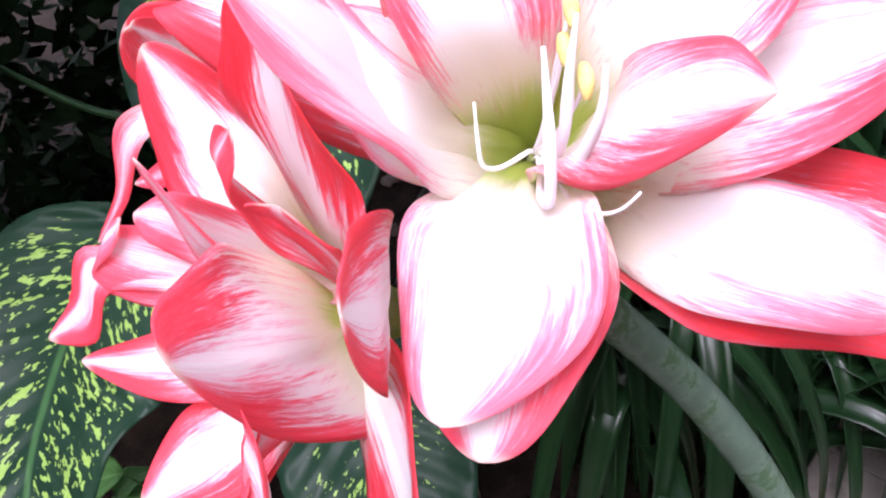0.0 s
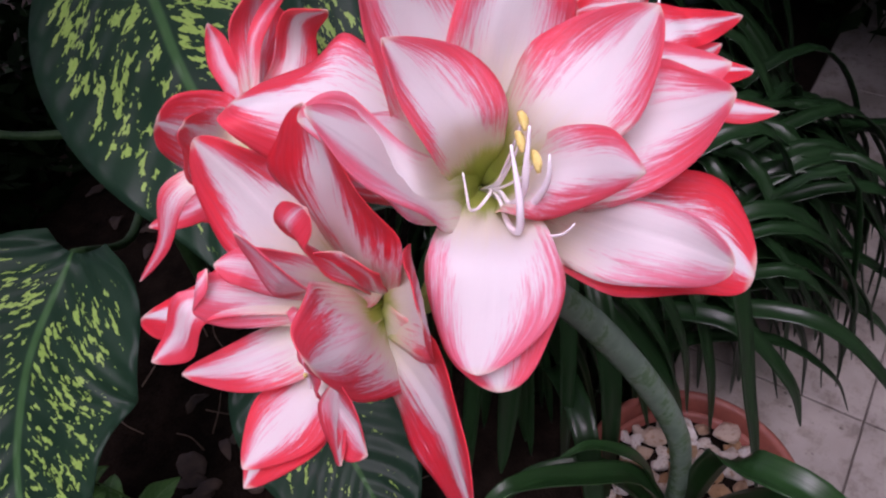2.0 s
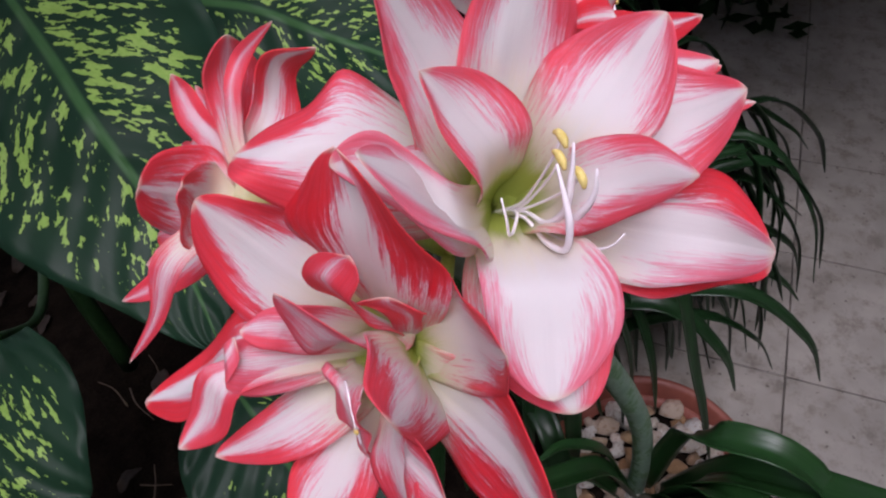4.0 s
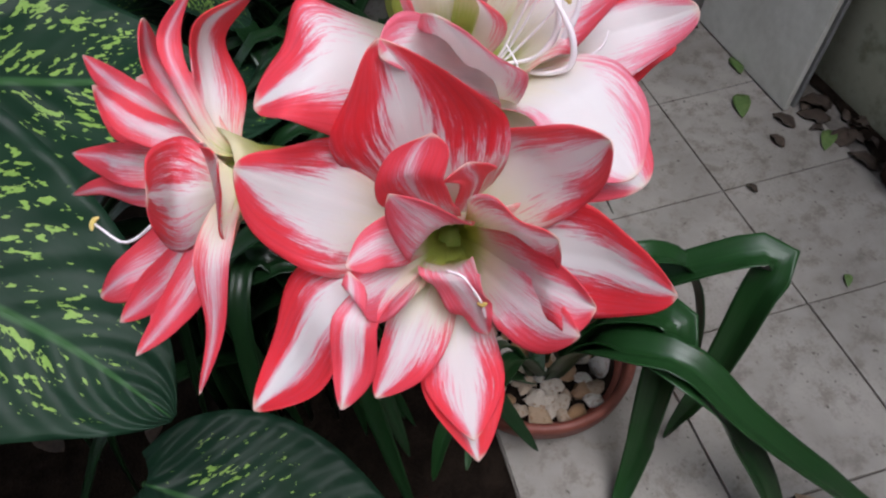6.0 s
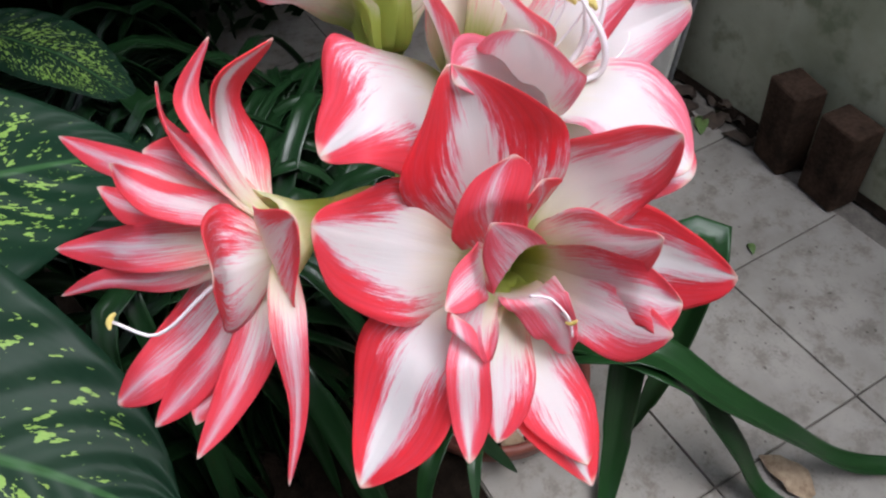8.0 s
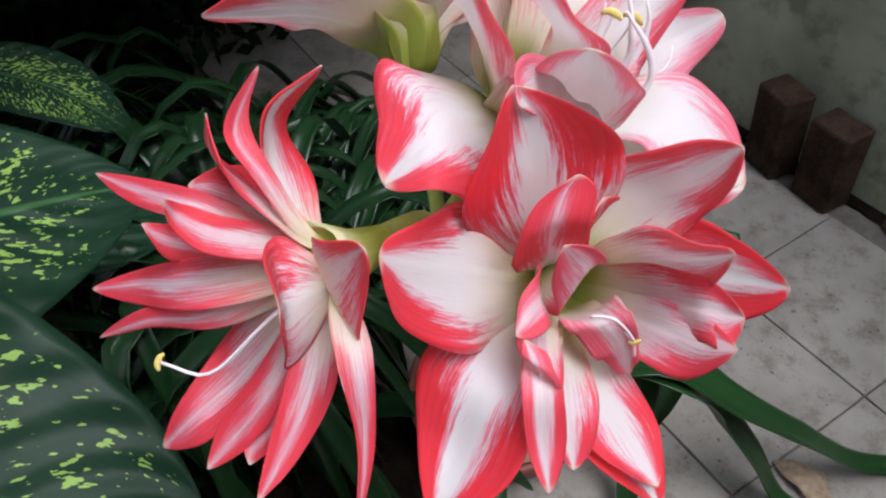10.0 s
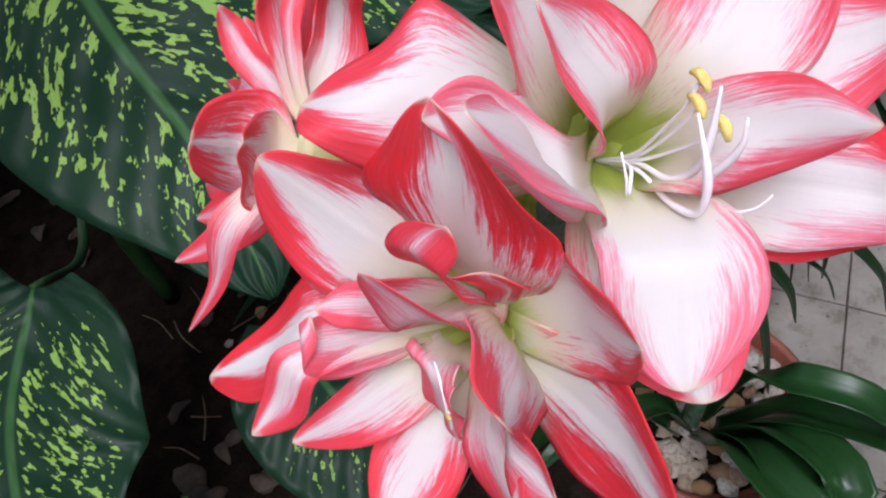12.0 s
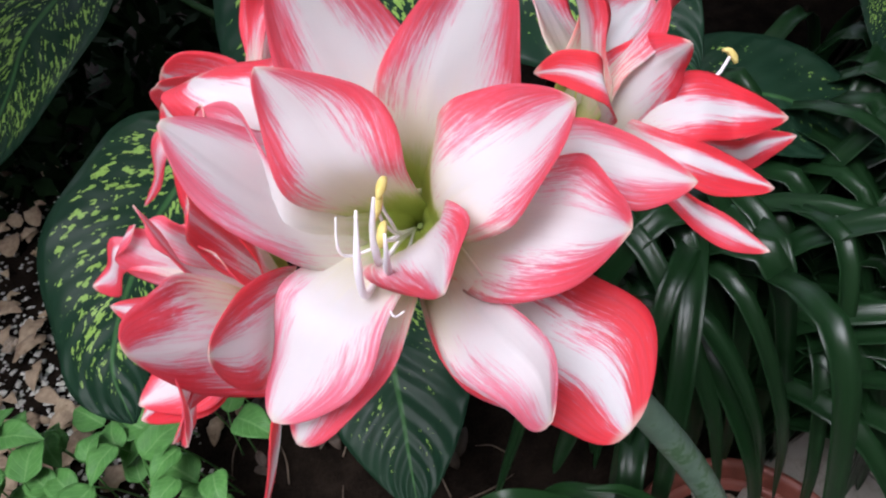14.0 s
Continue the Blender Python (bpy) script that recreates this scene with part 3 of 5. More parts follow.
def sheet(owner, eye, axis, mat, left, mid, right, tip, start=0.006, deep=0.032, flare=0.012, point=0.72, frill=0.0, mouth=0.015, crease=0.25, roll=0.0, thick=0.0007, nt=34, ns=22):
    """A petal that leaves the throat, passes the middle points and ends in the tip, with its two margins beside them.
    frill: ruffled margin; crease: how sharply it folds along the middle; roll: how far the margin turns back."""
    e, a = Vector(eye), Vector(axis).normalized()
    mid, left, right, tip = [Vector(p) for p in mid], [Vector(p) for p in left], [Vector(p) for p in right], Vector(tip)
    out = (mid[0] - e) - a * (mid[0] - e).dot(a)
    out = out.normalized() if out.length > 1e-4 else a.orthogonal().normalized()
    ribs = [e + out * start - a * deep, e + out * flare - a * 0.004, *mid, tip]
    steps = [0.0]
    for p, q in zip(ribs, ribs[1:]):
        steps.append(steps[-1] + max((q - p).length, 0.004))
    knots = [x / steps[-1] for x in steps]
    across = (right[0] - left[0]).normalized()
    small = min(mouth, (right[0] - left[0]).length * 0.36)

    def narrow(t):
        return max(1 - t**3.4, 0.0) ** point

    def offsets(side, sign):
        near = [across * (sign * 0.003), across * (sign * small)]
        far = [(p - m) * (1.05 / narrow(t)) for p, m, t in zip(side, mid, knots[2:4])]
        return near + far + [far[1] * 0.92]

    lo, ro = offsets(left, -1), offsets(right, 1)
    seed = len(bpy.data.objects) * 0.37
    grid, uvs = np.zeros((nt + 1, ns + 1, 3)), []
    for i in range(nt + 1):
        t = 1 - (1 - i / nt) ** 1.4
        m, l, r, w = hermite(knots, ribs, t), hermite(knots, lo, t), hermite(knots, ro, t), max(narrow(t), 0.02)
        n = (r - l).cross(hermite(knots, ribs, min(t + 0.02, 1.0)) - hermite(knots, ribs, max(t - 0.02, 0.0))).normalized()
        wide = (r - l).length * w / 2
        for j in range(ns + 1):
            s = 2 * j / ns - 1
            b = abs(s)
            q = m + ((r - l) * (s / 2) + (r + l) * (((1 - crease) * s * s + crease * b) / 2)) * w
            h = 0.05 * noise.noise(Vector((s * 2.1 + seed * 3.1, t * 4.0, seed))) + 0.05 * b**3 * math.sin(math.tau * (2.6 * t + 0.4 * seed + (0.31 if s > 0 else 0.0)))
            h += frill * b**2 * math.sin(math.tau * (5.0 * t + seed + (0.4 if s > 0 else 0.0))) * min(1.0, 3 * t) - roll * b**6
            h -= 0.030 * math.exp(-((s / 0.08) ** 2)) * (1 - 0.5 * t) - 0.010 * math.cos(math.pi * 9 * s + seed) * (1 - b) * t
            grid[i, j] = q + n * (h * wide)
            uvs.append((j / ns, t))
    normal = np.cross(np.gradient(grid, axis=1), np.gradient(grid, axis=0))
    normal /= np.linalg.norm(normal, axis=2, keepdims=True) + 1e-12
    top, low = (grid + normal * thick / 2).reshape(-1, 3), (grid - normal * thick / 2).reshape(-1, 3)
    row, count, faces = ns + 1, (nt + 1) * (ns + 1), []
    for i in range(nt):
        for j in range(ns):
            c = i * row + j
            faces.append((c, c + 1, c + row + 1, c + row))
            faces.append((count + c, count + c + row, count + c + row + 1, count + c + 1))
    rim = list(range(row)) + [i * row + ns for i in range(1, nt + 1)] + [nt * row + j for j in range(ns - 1, -1, -1)] + [i * row for i in range(nt - 1, 0, -1)]
    for c, d in zip(rim, rim[1:] + rim[:1]):
        faces.append((d, c, count + c, count + d))
    return link("petal", np.concatenate([top, low]), faces, mat, owner, uvs + uvs)


def stamen(owner, points, tip=True, thick=0.0011, size=1.0):
    rod("filament", points, [thick * 1.2, thick, thick * 0.8], FILAMENT, owner, 8, 16)
    if tip:
        a, b = Vector(points[-2]), Vector(points[-1])
        d = (b - a).normalized()
        side = d.orthogonal().normalized()
        g = Vector((0, 0, 0.0004 * size))
        rod("anther", [b - side * (0.005 * size), b - side * (0.002 * size) + d * (0.0018 * size), b + side * (0.0025 * size) + d * (0.0018 * size) + g, b + side * (0.0055 * size)], [0.0009 * size, 0.0022 * size, 0.0020 * size, 0.0009 * size], ANTHER, owner, 8, 8)


fa, fb, fc, fd = flower(A_EYE, A_AX), flower(B_EYE, B_AX), flower(C_EYE, C_AX), flower(D_EYE, D_AX)
A, B, C, D = (fa, A_EYE, A_AX), (fb, B_EYE, B_AX), (fc, C_EYE, C_AX), (fd, D_EYE, D_AX)

for owner, throat, axis in (A, B, C, D):
    funnel(owner, throat, axis, 0.0165 if owner is not fc else 0.024)

# the flower with the broad white petals
sheet(*A, PETAL_WHITE, ((-0.602, 0.649, 0.893), (-0.606, 0.676, 0.916)), ((-0.609, 0.642, 0.878), (-0.610, 0.667, 0.892)), ((-0.618, 0.640, 0.866), (-0.617, 0.668, 0.886)), (-0.623, 0.692, 0.909), start=0.002, deep=0.018, flare=0.007, mouth=0.012)
sheet(*A, PETAL_WHITE, ((-0.624, 0.626, 0.858), (-0.643, 0.613, 0.836)), ((-0.614, 0.602, 0.856), (-0.636, 0.591, 0.843)), ((-0.601, 0.577, 0.863), (-0.623, 0.566, 0.848)), (-0.656, 0.584, 0.833), point=0.55, start=0.002, deep=0.018, flare=0.007, mouth=0.012)
sheet(*A, PETAL_BLUSH, ((-0.613, 0.639, 0.831), (-0.641, 0.612, 0.813)), ((-0.607, 0.609, 0.834), (-0.635, 0.591, 0.825)), ((-0.596, 0.576, 0.846), (-0.627, 0.567, 0.832)), (-0.652, 0.576, 0.820), point=0.55, start=0.002, deep=0.018, flare=0.007, mouth=0.012)
sheet(*A, PETAL_WHITE, ((-0.550, 0.570, 0.854), (-0.548, 0.536, 0.858)), ((-0.559, 0.563, 0.848), (-0.556, 0.534, 0.847)), ((-0.579, 0.563, 0.829), (-0.571, 0.530, 0.835)), (-0.566, 0.509, 0.856), point=0.48, start=0.002, deep=0.018, flare=0.007, mouth=0.012)
sheet(*A, PETAL_RED, ((-0.507, 0.560, 0.840), (-0.498, 0.531, 0.836)), ((-0.540, 0.554, 0.829), (-0.531, 0.528, 0.826)), ((-0.577, 0.558, 0.820), (-0.555, 0.523, 0.817)), (-0.532, 0.502, 0.816), point=0.48, start=0.002, deep=0.018, flare=0.007, mouth=0.012)
sheet(*A, PETAL_BLUSH, ((-0.549, 0.606, 0.878), (-0.557, 0.574, 0.899)), ((-0.566, 0.597, 0.874), (-0.574, 0.567, 0.896)), ((-0.593, 0.602, 0.868), (-0.581, 0.579, 0.868)), (-0.581, 0.549, 0.904), start=0.002, deep=0.018, flare=0.007, mouth=0.012)
sheet(*A, PETAL_BLUSH, ((-0.534, 0.629, 0.903), (-0.514, 0.615, 0.917)), ((-0.548, 0.605, 0.883), (-0.519, 0.589, 0.907)), ((-0.544, 0.576, 0.884), (-0.526, 0.568, 0.907)), (-0.503, 0.578, 0.928), start=0.002, deep=0.018, flare=0.007, mouth=0.012)
sheet(*A, PETAL_BLUSH, ((-0.558, 0.625, 0.891), (-0.559, 0.647, 0.920)), ((-0.579, 0.637, 0.892), (-0.588, 0.651, 0.923)), ((-0.606, 0.633, 0.899), (-0.602, 0.651, 0.926)), (-0.595, 0.660, 0.942), start=0.002, deep=0.018, flare=0.007, mouth=0.012)
sheet(*A, PETAL_STREAK, ((-0.556, 0.716, 0.905), (-0.580, 0.733, 0.897)), ((-0.586, 0.700, 0.884), (-0.613, 0.728, 0.898)), ((-0.606, 0.697, 0.850), (-0.631, 0.736, 0.895)), (-0.613, 0.750, 0.892), start=0.002, deep=0.018, flare=0.007, mouth=0.012)
sheet(*A, PETAL_BLUSH, ((-0.498, 0.580, 0.895), (-0.502, 0.554, 0.899)), ((-0.520, 0.574, 0.876), (-0.513, 0.552, 0.887)), ((-0.550, 0.562, 0.858), (-0.530, 0.542, 0.877)), (-0.510, 0.536, 0.899), start=0.002, deep=0.018, flare=0.007, mouth=0.012)
sheet(*A, PETAL_BLUSH, ((-0.490, 0.602, 0.895), (-0.472, 0.582, 0.891)), ((-0.494, 0.592, 0.884), (-0.476, 0.573, 0.881)), ((-0.497, 0.580, 0.873), (-0.482, 0.561, 0.869)), (-0.462, 0.550, 0.882), start=0.002, deep=0.018, flare=0.007, mouth=0.012)
petal(*A, (-0.613, 0.652, 0.893), (-0.637, 0.669, 0.931), PETAL_WHITE, ((-0.622, 0.632, 0.880), (-0.604, 0.676, 0.918)), cup=0.05, shape=pointed_shape)
petal(*A, (-0.556, 0.672, 0.915), (-0.566, 0.690, 0.968), PETAL_BLUSH, width=0.032, shape=pointed_shape)
petal(*A, (-0.516, 0.645, 0.908), (-0.492, 0.640, 0.958), PETAL_BLUSH, width=0.032, shape=pointed_shape)
A_ROOT = (-0.552, 0.645, 0.828)
for path in ([(-0.571, 0.623, 0.849), (-0.590, 0.606, 0.855), (-0.598, 0.596, 0.863), (-0.597, 0.596, 0.880), (-0.588, 0.605, 0.902)],
             [(-0.569, 0.623, 0.851), (-0.583, 0.609, 0.861), (-0.587, 0.600, 0.876), (-0.585, 0.599, 0.896), (-0.581, 0.600, 0.909)],
             [(-0.569, 0.617, 0.848), (-0.582, 0.602, 0.860), (-0.586, 0.592, 0.877), (-0.586, 0.588, 0.890), (-0.584, 0.589, 0.900)]):
    rod("filament", [A_ROOT] + path, [0.0007, 0.0009, 0.0011, 0.0017, 0.0018, 0.0006], FILAMENT, fa, 8, 30)
for path in ([(-0.572, 0.615, 0.845), (-0.587, 0.597, 0.855), (-0.592, 0.586, 0.860), (-0.593, 0.577, 0.866), (-0.590, 0.573, 0.872)],
             [(-0.571, 0.627, 0.851), (-0.589, 0.623, 0.857), (-0.596, 0.623, 0.862), (-0.596, 0.624, 0.870), (-0.592, 0.628, 0.880)]):
    rod("filament", [A_ROOT] + path, [0.0007, 0.0008, 0.0009, 0.0008, 0.0004], FILAMENT, fa, 8, 30)
for path in ([(-0.567, 0.626, 0.854), (-0.572, 0.617, 0.874), (-0.576, 0.610, 0.893), (-0.575, 0.607, 0.904)],
             [(-0.567, 0.625, 0.853), (-0.574, 0.616, 0.871), (-0.578, 0.609, 0.887), (-0.579, 0.606, 0.896)],
             [(-0.568, 0.624, 0.852), (-0.575, 0.611, 0.868), (-0.581, 0.600, 0.884), (-0.583, 0.596, 0.892)]):
    stamen(fa, [A_ROOT] + path, True, 0.0008)

# the open flower in front
sheet(*B, PETAL_RED, ((-0.623, 0.721, 0.868), (-0.623, 0.706, 0.897)), ((-0.625, 0.683, 0.865), (-0.621, 0.686, 0.896)), ((-0.632, 0.641, 0.862), (-0.630, 0.660, 0.892)), (-0.618, 0.691, 0.915), deep=0.022)
sheet(*B, PETAL_MIXED, ((-0.617, 0.716, 0.864), (-0.623, 0.747, 0.874)), ((-0.630, 0.724, 0.835), (-0.630, 0.749, 0.857)), ((-0.649, 0.739, 0.812), (-0.643, 0.765, 0.845)), (-0.632, 0.765, 0.877), deep=0.022)
sheet(*B, PETAL_RED, ((-0.633, 0.752, 0.805), (-0.657, 0.775, 0.786)), ((-0.668, 0.741, 0.808), (-0.679, 0.767, 0.787)), ((-0.692, 0.736, 0.811), (-0.702, 0.761, 0.794)), (-0.694, 0.790, 0.782), deep=0.022)
sheet(*B, PETAL_MIXED, ((-0.677, 0.699, 0.765), (-0.698, 0.706, 0.762)), ((-0.673, 0.685, 0.760), (-0.702, 0.688, 0.755)), ((-0.675, 0.665, 0.760), (-0.700, 0.668, 0.751)), (-0.726, 0.691, 0.752), deep=0.022)
sheet(*B, PETAL_RED, ((-0.673, 0.703, 0.761), (-0.703, 0.707, 0.753)), ((-0.676, 0.690, 0.752), (-0.712, 0.693, 0.747)), ((-0.682, 0.666, 0.750), (-0.708, 0.672, 0.743)), (-0.731, 0.691, 0.738), deep=0.022)
sheet(*B, PETAL_RED, ((-0.650, 0.605, 0.815), (-0.669, 0.587, 0.800)), ((-0.663, 0.602, 0.784), (-0.676, 0.586, 0.779)), ((-0.675, 0.609, 0.753), (-0.687, 0.586, 0.760)), (-0.690, 0.569, 0.774), deep=0.022)
sheet(*B, PETAL_MIXED, ((-0.619, 0.644, 0.848), (-0.645, 0.624, 0.868)), ((-0.633, 0.633, 0.832), (-0.649, 0.615, 0.847)), ((-0.650, 0.620, 0.811), (-0.660, 0.605, 0.834)), (-0.664, 0.603, 0.869), deep=0.022)
sheet(*B, PETAL_INNER, ((-0.688, 0.739, 0.830), (-0.702, 0.746, 0.809)), ((-0.689, 0.731, 0.826), (-0.701, 0.739, 0.808)), ((-0.690, 0.721, 0.821), (-0.705, 0.730, 0.799)), (-0.716, 0.747, 0.798), deep=0.022)
sheet(*B, PETAL_INNER, ((-0.661, 0.712, 0.790), (-0.689, 0.726, 0.790)), ((-0.661, 0.699, 0.783), (-0.689, 0.717, 0.784)), ((-0.667, 0.684, 0.772), (-0.696, 0.704, 0.776)), (-0.712, 0.731, 0.793), deep=0.022)
sheet(*B, PETAL_INNER, ((-0.661, 0.665, 0.853), (-0.685, 0.654, 0.860)), ((-0.658, 0.648, 0.818), (-0.681, 0.642, 0.837)), ((-0.642, 0.639, 0.763), (-0.681, 0.635, 0.805)), (-0.697, 0.639, 0.853), point=0.6, deep=0.022)
sheet(*B, PETAL_INNER, ((-0.670, 0.647, 0.815), (-0.689, 0.637, 0.803)), ((-0.679, 0.653, 0.795), (-0.695, 0.641, 0.790)), ((-0.683, 0.664, 0.781), (-0.699, 0.647, 0.770)), (-0.707, 0.630, 0.789), deep=0.022)
sheet(*B, PETAL_INNER, ((-0.682, 0.643, 0.829), (-0.691, 0.629, 0.816)), ((-0.688, 0.641, 0.810), (-0.693, 0.627, 0.800)), ((-0.695, 0.641, 0.792), (-0.703, 0.630, 0.787)), (-0.699, 0.619, 0.797), deep=0.022)
sheet(*B, PETAL_LIP, ((-0.642, 0.707, 0.854), (-0.642, 0.695, 0.874)), ((-0.647, 0.692, 0.862), (-0.644, 0.684, 0.875)), ((-0.653, 0.678, 0.858), (-0.648, 0.673, 0.874)), (-0.644, 0.678, 0.880), deep=0.022)
sheet(*B, PETAL_LIP, ((-0.643, 0.668, 0.845), (-0.649, 0.674, 0.857)), ((-0.635, 0.658, 0.835), (-0.644, 0.663, 0.855)), ((-0.634, 0.653, 0.836), (-0.642, 0.653, 0.852)), (-0.644, 0.663, 0.858), point=0.5, deep=0.022)
sheet(*B, PETAL_FLUSH, ((-0.652, 0.666, 0.824), (-0.665, 0.686, 0.859)), ((-0.661, 0.685, 0.839), (-0.665, 0.695, 0.858)), ((-0.661, 0.700, 0.822), (-0.665, 0.706, 0.852)), (-0.667, 0.703, 0.873), deep=0.022)
sheet(*B, PETAL_FLUSH, ((-0.656, 0.707, 0.849), (-0.661, 0.720, 0.846)), ((-0.662, 0.711, 0.841), (-0.666, 0.722, 0.841)), ((-0.670, 0.712, 0.832), (-0.672, 0.722, 0.834)), (-0.670, 0.729, 0.839), deep=0.022)
sheet(*B, PETAL_FLUSH, ((-0.678, 0.732, 0.837), (-0.676, 0.730, 0.840)), ((-0.684, 0.729, 0.834), (-0.678, 0.728, 0.838)), ((-0.693, 0.726, 0.828), (-0.682, 0.723, 0.836)), (-0.675, 0.728, 0.841), deep=0.022)
sheet(*B, PETAL_FLUSH, ((-0.661, 0.695, 0.808), (-0.671, 0.685, 0.789)), ((-0.668, 0.682, 0.810), (-0.677, 0.674, 0.795)), ((-0.674, 0.671, 0.817), (-0.680, 0.667, 0.795)), (-0.680, 0.669, 0.770), deep=0.022, frill=0.25)
stamen(fb, [(-0.664, 0.683, 0.810), (-0.672, 0.677, 0.812), (-0.678, 0.673, 0.806), (-0.681, 0.671, 0.800)], True, 0.0007, 0.6)
stamen(fb, [(-0.662, 0.682, 0.806), (-0.674, 0.675, 0.806), (-0.680, 0.671, 0.799), (-0.682, 0.670, 0.788)], False, 0.0009)

# the flower seen from the side
sheet(*C, PETAL_RED, ((-0.553, 0.783, 0.872), (-0.547, 0.772, 0.900)), ((-0.547, 0.777, 0.866), (-0.540, 0.769, 0.893)), ((-0.545, 0.761, 0.858), (-0.536, 0.762, 0.884)), (-0.543, 0.741, 0.908))
sheet(*C, PETAL_SIDE, ((-0.563, 0.790, 0.885), (-0.546, 0.791, 0.899)), ((-0.564, 0.786, 0.884), (-0.546, 0.787, 0.896)), ((-0.562, 0.781, 0.884), (-0.545, 0.780, 0.898)), (-0.538, 0.767, 0.916))
sheet(*C, PETAL_SIDE, ((-0.569, 0.796, 0.879), (-0.560, 0.800, 0.898)), ((-0.559, 0.792, 0.873), (-0.544, 0.799, 0.886)), ((-0.548, 0.787, 0.862), (-0.521, 0.797, 0.873)), (-0.541, 0.795, 0.906))
sheet(*C, PETAL_SIDE, ((-0.539, 0.810, 0.867), (-0.508, 0.831, 0.866)), ((-0.544, 0.814, 0.865), (-0.511, 0.835, 0.863)), ((-0.549, 0.819, 0.862), (-0.514, 0.840, 0.860)), (-0.485, 0.849, 0.863))
sheet(*C, PETAL_SIDE, ((-0.562, 0.807, 0.868), (-0.554, 0.821, 0.878)), ((-0.566, 0.814, 0.864), (-0.559, 0.825, 0.876)), ((-0.571, 0.820, 0.861), (-0.564, 0.828, 0.874)), (-0.558, 0.827, 0.887))
sheet(*C, PETAL_SIDE, ((-0.534, 0.820, 0.848), (-0.532, 0.831, 0.854)), ((-0.538, 0.828, 0.844), (-0.535, 0.836, 0.851)), ((-0.543, 0.831, 0.838), (-0.540, 0.838, 0.844)), (-0.531, 0.840, 0.859))
sheet(*C, PETAL_SIDE, ((-0.533, 0.786, 0.865), (-0.531, 0.799, 0.871)), ((-0.540, 0.797, 0.856), (-0.536, 0.806, 0.865)), ((-0.549, 0.805, 0.845), (-0.541, 0.811, 0.858)), (-0.533, 0.814, 0.870))
sheet(*C, PETAL_SIDE, ((-0.545, 0.829, 0.840), (-0.516, 0.856, 0.822)), ((-0.551, 0.834, 0.832), (-0.522, 0.857, 0.819)), ((-0.567, 0.834, 0.829), (-0.529, 0.861, 0.814)), (-0.503, 0.878, 0.812))
sheet(*C, PETAL_SIDE, ((-0.555, 0.829, 0.823), (-0.534, 0.859, 0.813)), ((-0.562, 0.833, 0.818), (-0.539, 0.860, 0.809)), ((-0.569, 0.829, 0.813), (-0.542, 0.859, 0.807)), (-0.518, 0.886, 0.793))
sheet(*C, PETAL_TIP, ((-0.583, 0.793, 0.863), (-0.610, 0.803, 0.876)), ((-0.605, 0.801, 0.846), (-0.617, 0.805, 0.859)), ((-0.610, 0.809, 0.814), (-0.627, 0.812, 0.848)), (-0.625, 0.807, 0.868), point=0.6, mouth=0.004)
sheet(*C, PETAL_SIDE, ((-0.642, 0.796, 0.841), (-0.659, 0.803, 0.806)), ((-0.641, 0.788, 0.836), (-0.659, 0.800, 0.804)), ((-0.640, 0.781, 0.835), (-0.659, 0.796, 0.802)), (-0.675, 0.817, 0.778), crease=0.6)
sheet(*C, PETAL_TIP, ((-0.596, 0.782, 0.865), (-0.616, 0.777, 0.879)), ((-0.604, 0.783, 0.847), (-0.620, 0.775, 0.870)), ((-0.630, 0.783, 0.836), (-0.635, 0.774, 0.871)), (-0.631, 0.770, 0.884), point=0.6, mouth=0.004)
sheet(*C, PETAL_SIDE, ((-0.556, 0.834, 0.788), (-0.568, 0.863, 0.777)), ((-0.571, 0.835, 0.775), (-0.577, 0.859, 0.773)), ((-0.582, 0.836, 0.766), (-0.587, 0.863, 0.763)), (-0.573, 0.882, 0.757))
sheet(*C, PETAL_SIDE, ((-0.593, 0.825, 0.800), (-0.594, 0.850, 0.781)), ((-0.600, 0.825, 0.789), (-0.601, 0.850, 0.772)), ((-0.604, 0.826, 0.780), (-0.606, 0.849, 0.767)), (-0.603, 0.866, 0.764))
sheet(*C, PETAL_SIDE, ((-0.612, 0.815, 0.808), (-0.628, 0.837, 0.789)), ((-0.618, 0.810, 0.799), (-0.632, 0.834, 0.784)), ((-0.622, 0.800, 0.796), (-0.635, 0.829, 0.781)), (-0.640, 0.850, 0.777))
sheet(*C, PETAL_SIDE, ((-0.598, 0.833, 0.771), (-0.604, 0.846, 0.769)), ((-0.602, 0.831, 0.767), (-0.608, 0.845, 0.766)), ((-0.606, 0.829, 0.763), (-0.611, 0.841, 0.762)), (-0.612, 0.848, 0.763))
stamen(fc, [C_EYE, (-0.592, 0.815, 0.826), (-0.585, 0.845, 0.806), (-0.569, 0.861, 0.810)], True, 0.0010, 0.8)

# the flower on the far side
sheet(*D, PETAL_RED, ((-0.398, 0.621, 0.862), (-0.383, 0.603, 0.858)), ((-0.411, 0.601, 0.860), (-0.392, 0.589, 0.855)), ((-0.423, 0.587, 0.855), (-0.402, 0.578, 0.852)), (-0.391, 0.564, 0.867))
sheet(*D, PETAL_RED, ((-0.429, 0.596, 0.856), (-0.416, 0.575, 0.852)), ((-0.434, 0.587, 0.854), (-0.421, 0.566, 0.850)), ((-0.441, 0.567, 0.851), (-0.430, 0.554, 0.849)), (-0.412, 0.547, 0.848))
sheet(*D, PETAL_MIXED, ((-0.443, 0.568, 0.846), (-0.437, 0.548, 0.844)), ((-0.443, 0.561, 0.840), (-0.441, 0.543, 0.842)), ((-0.449, 0.557, 0.836), (-0.446, 0.538, 0.837)), (-0.438, 0.524, 0.844))
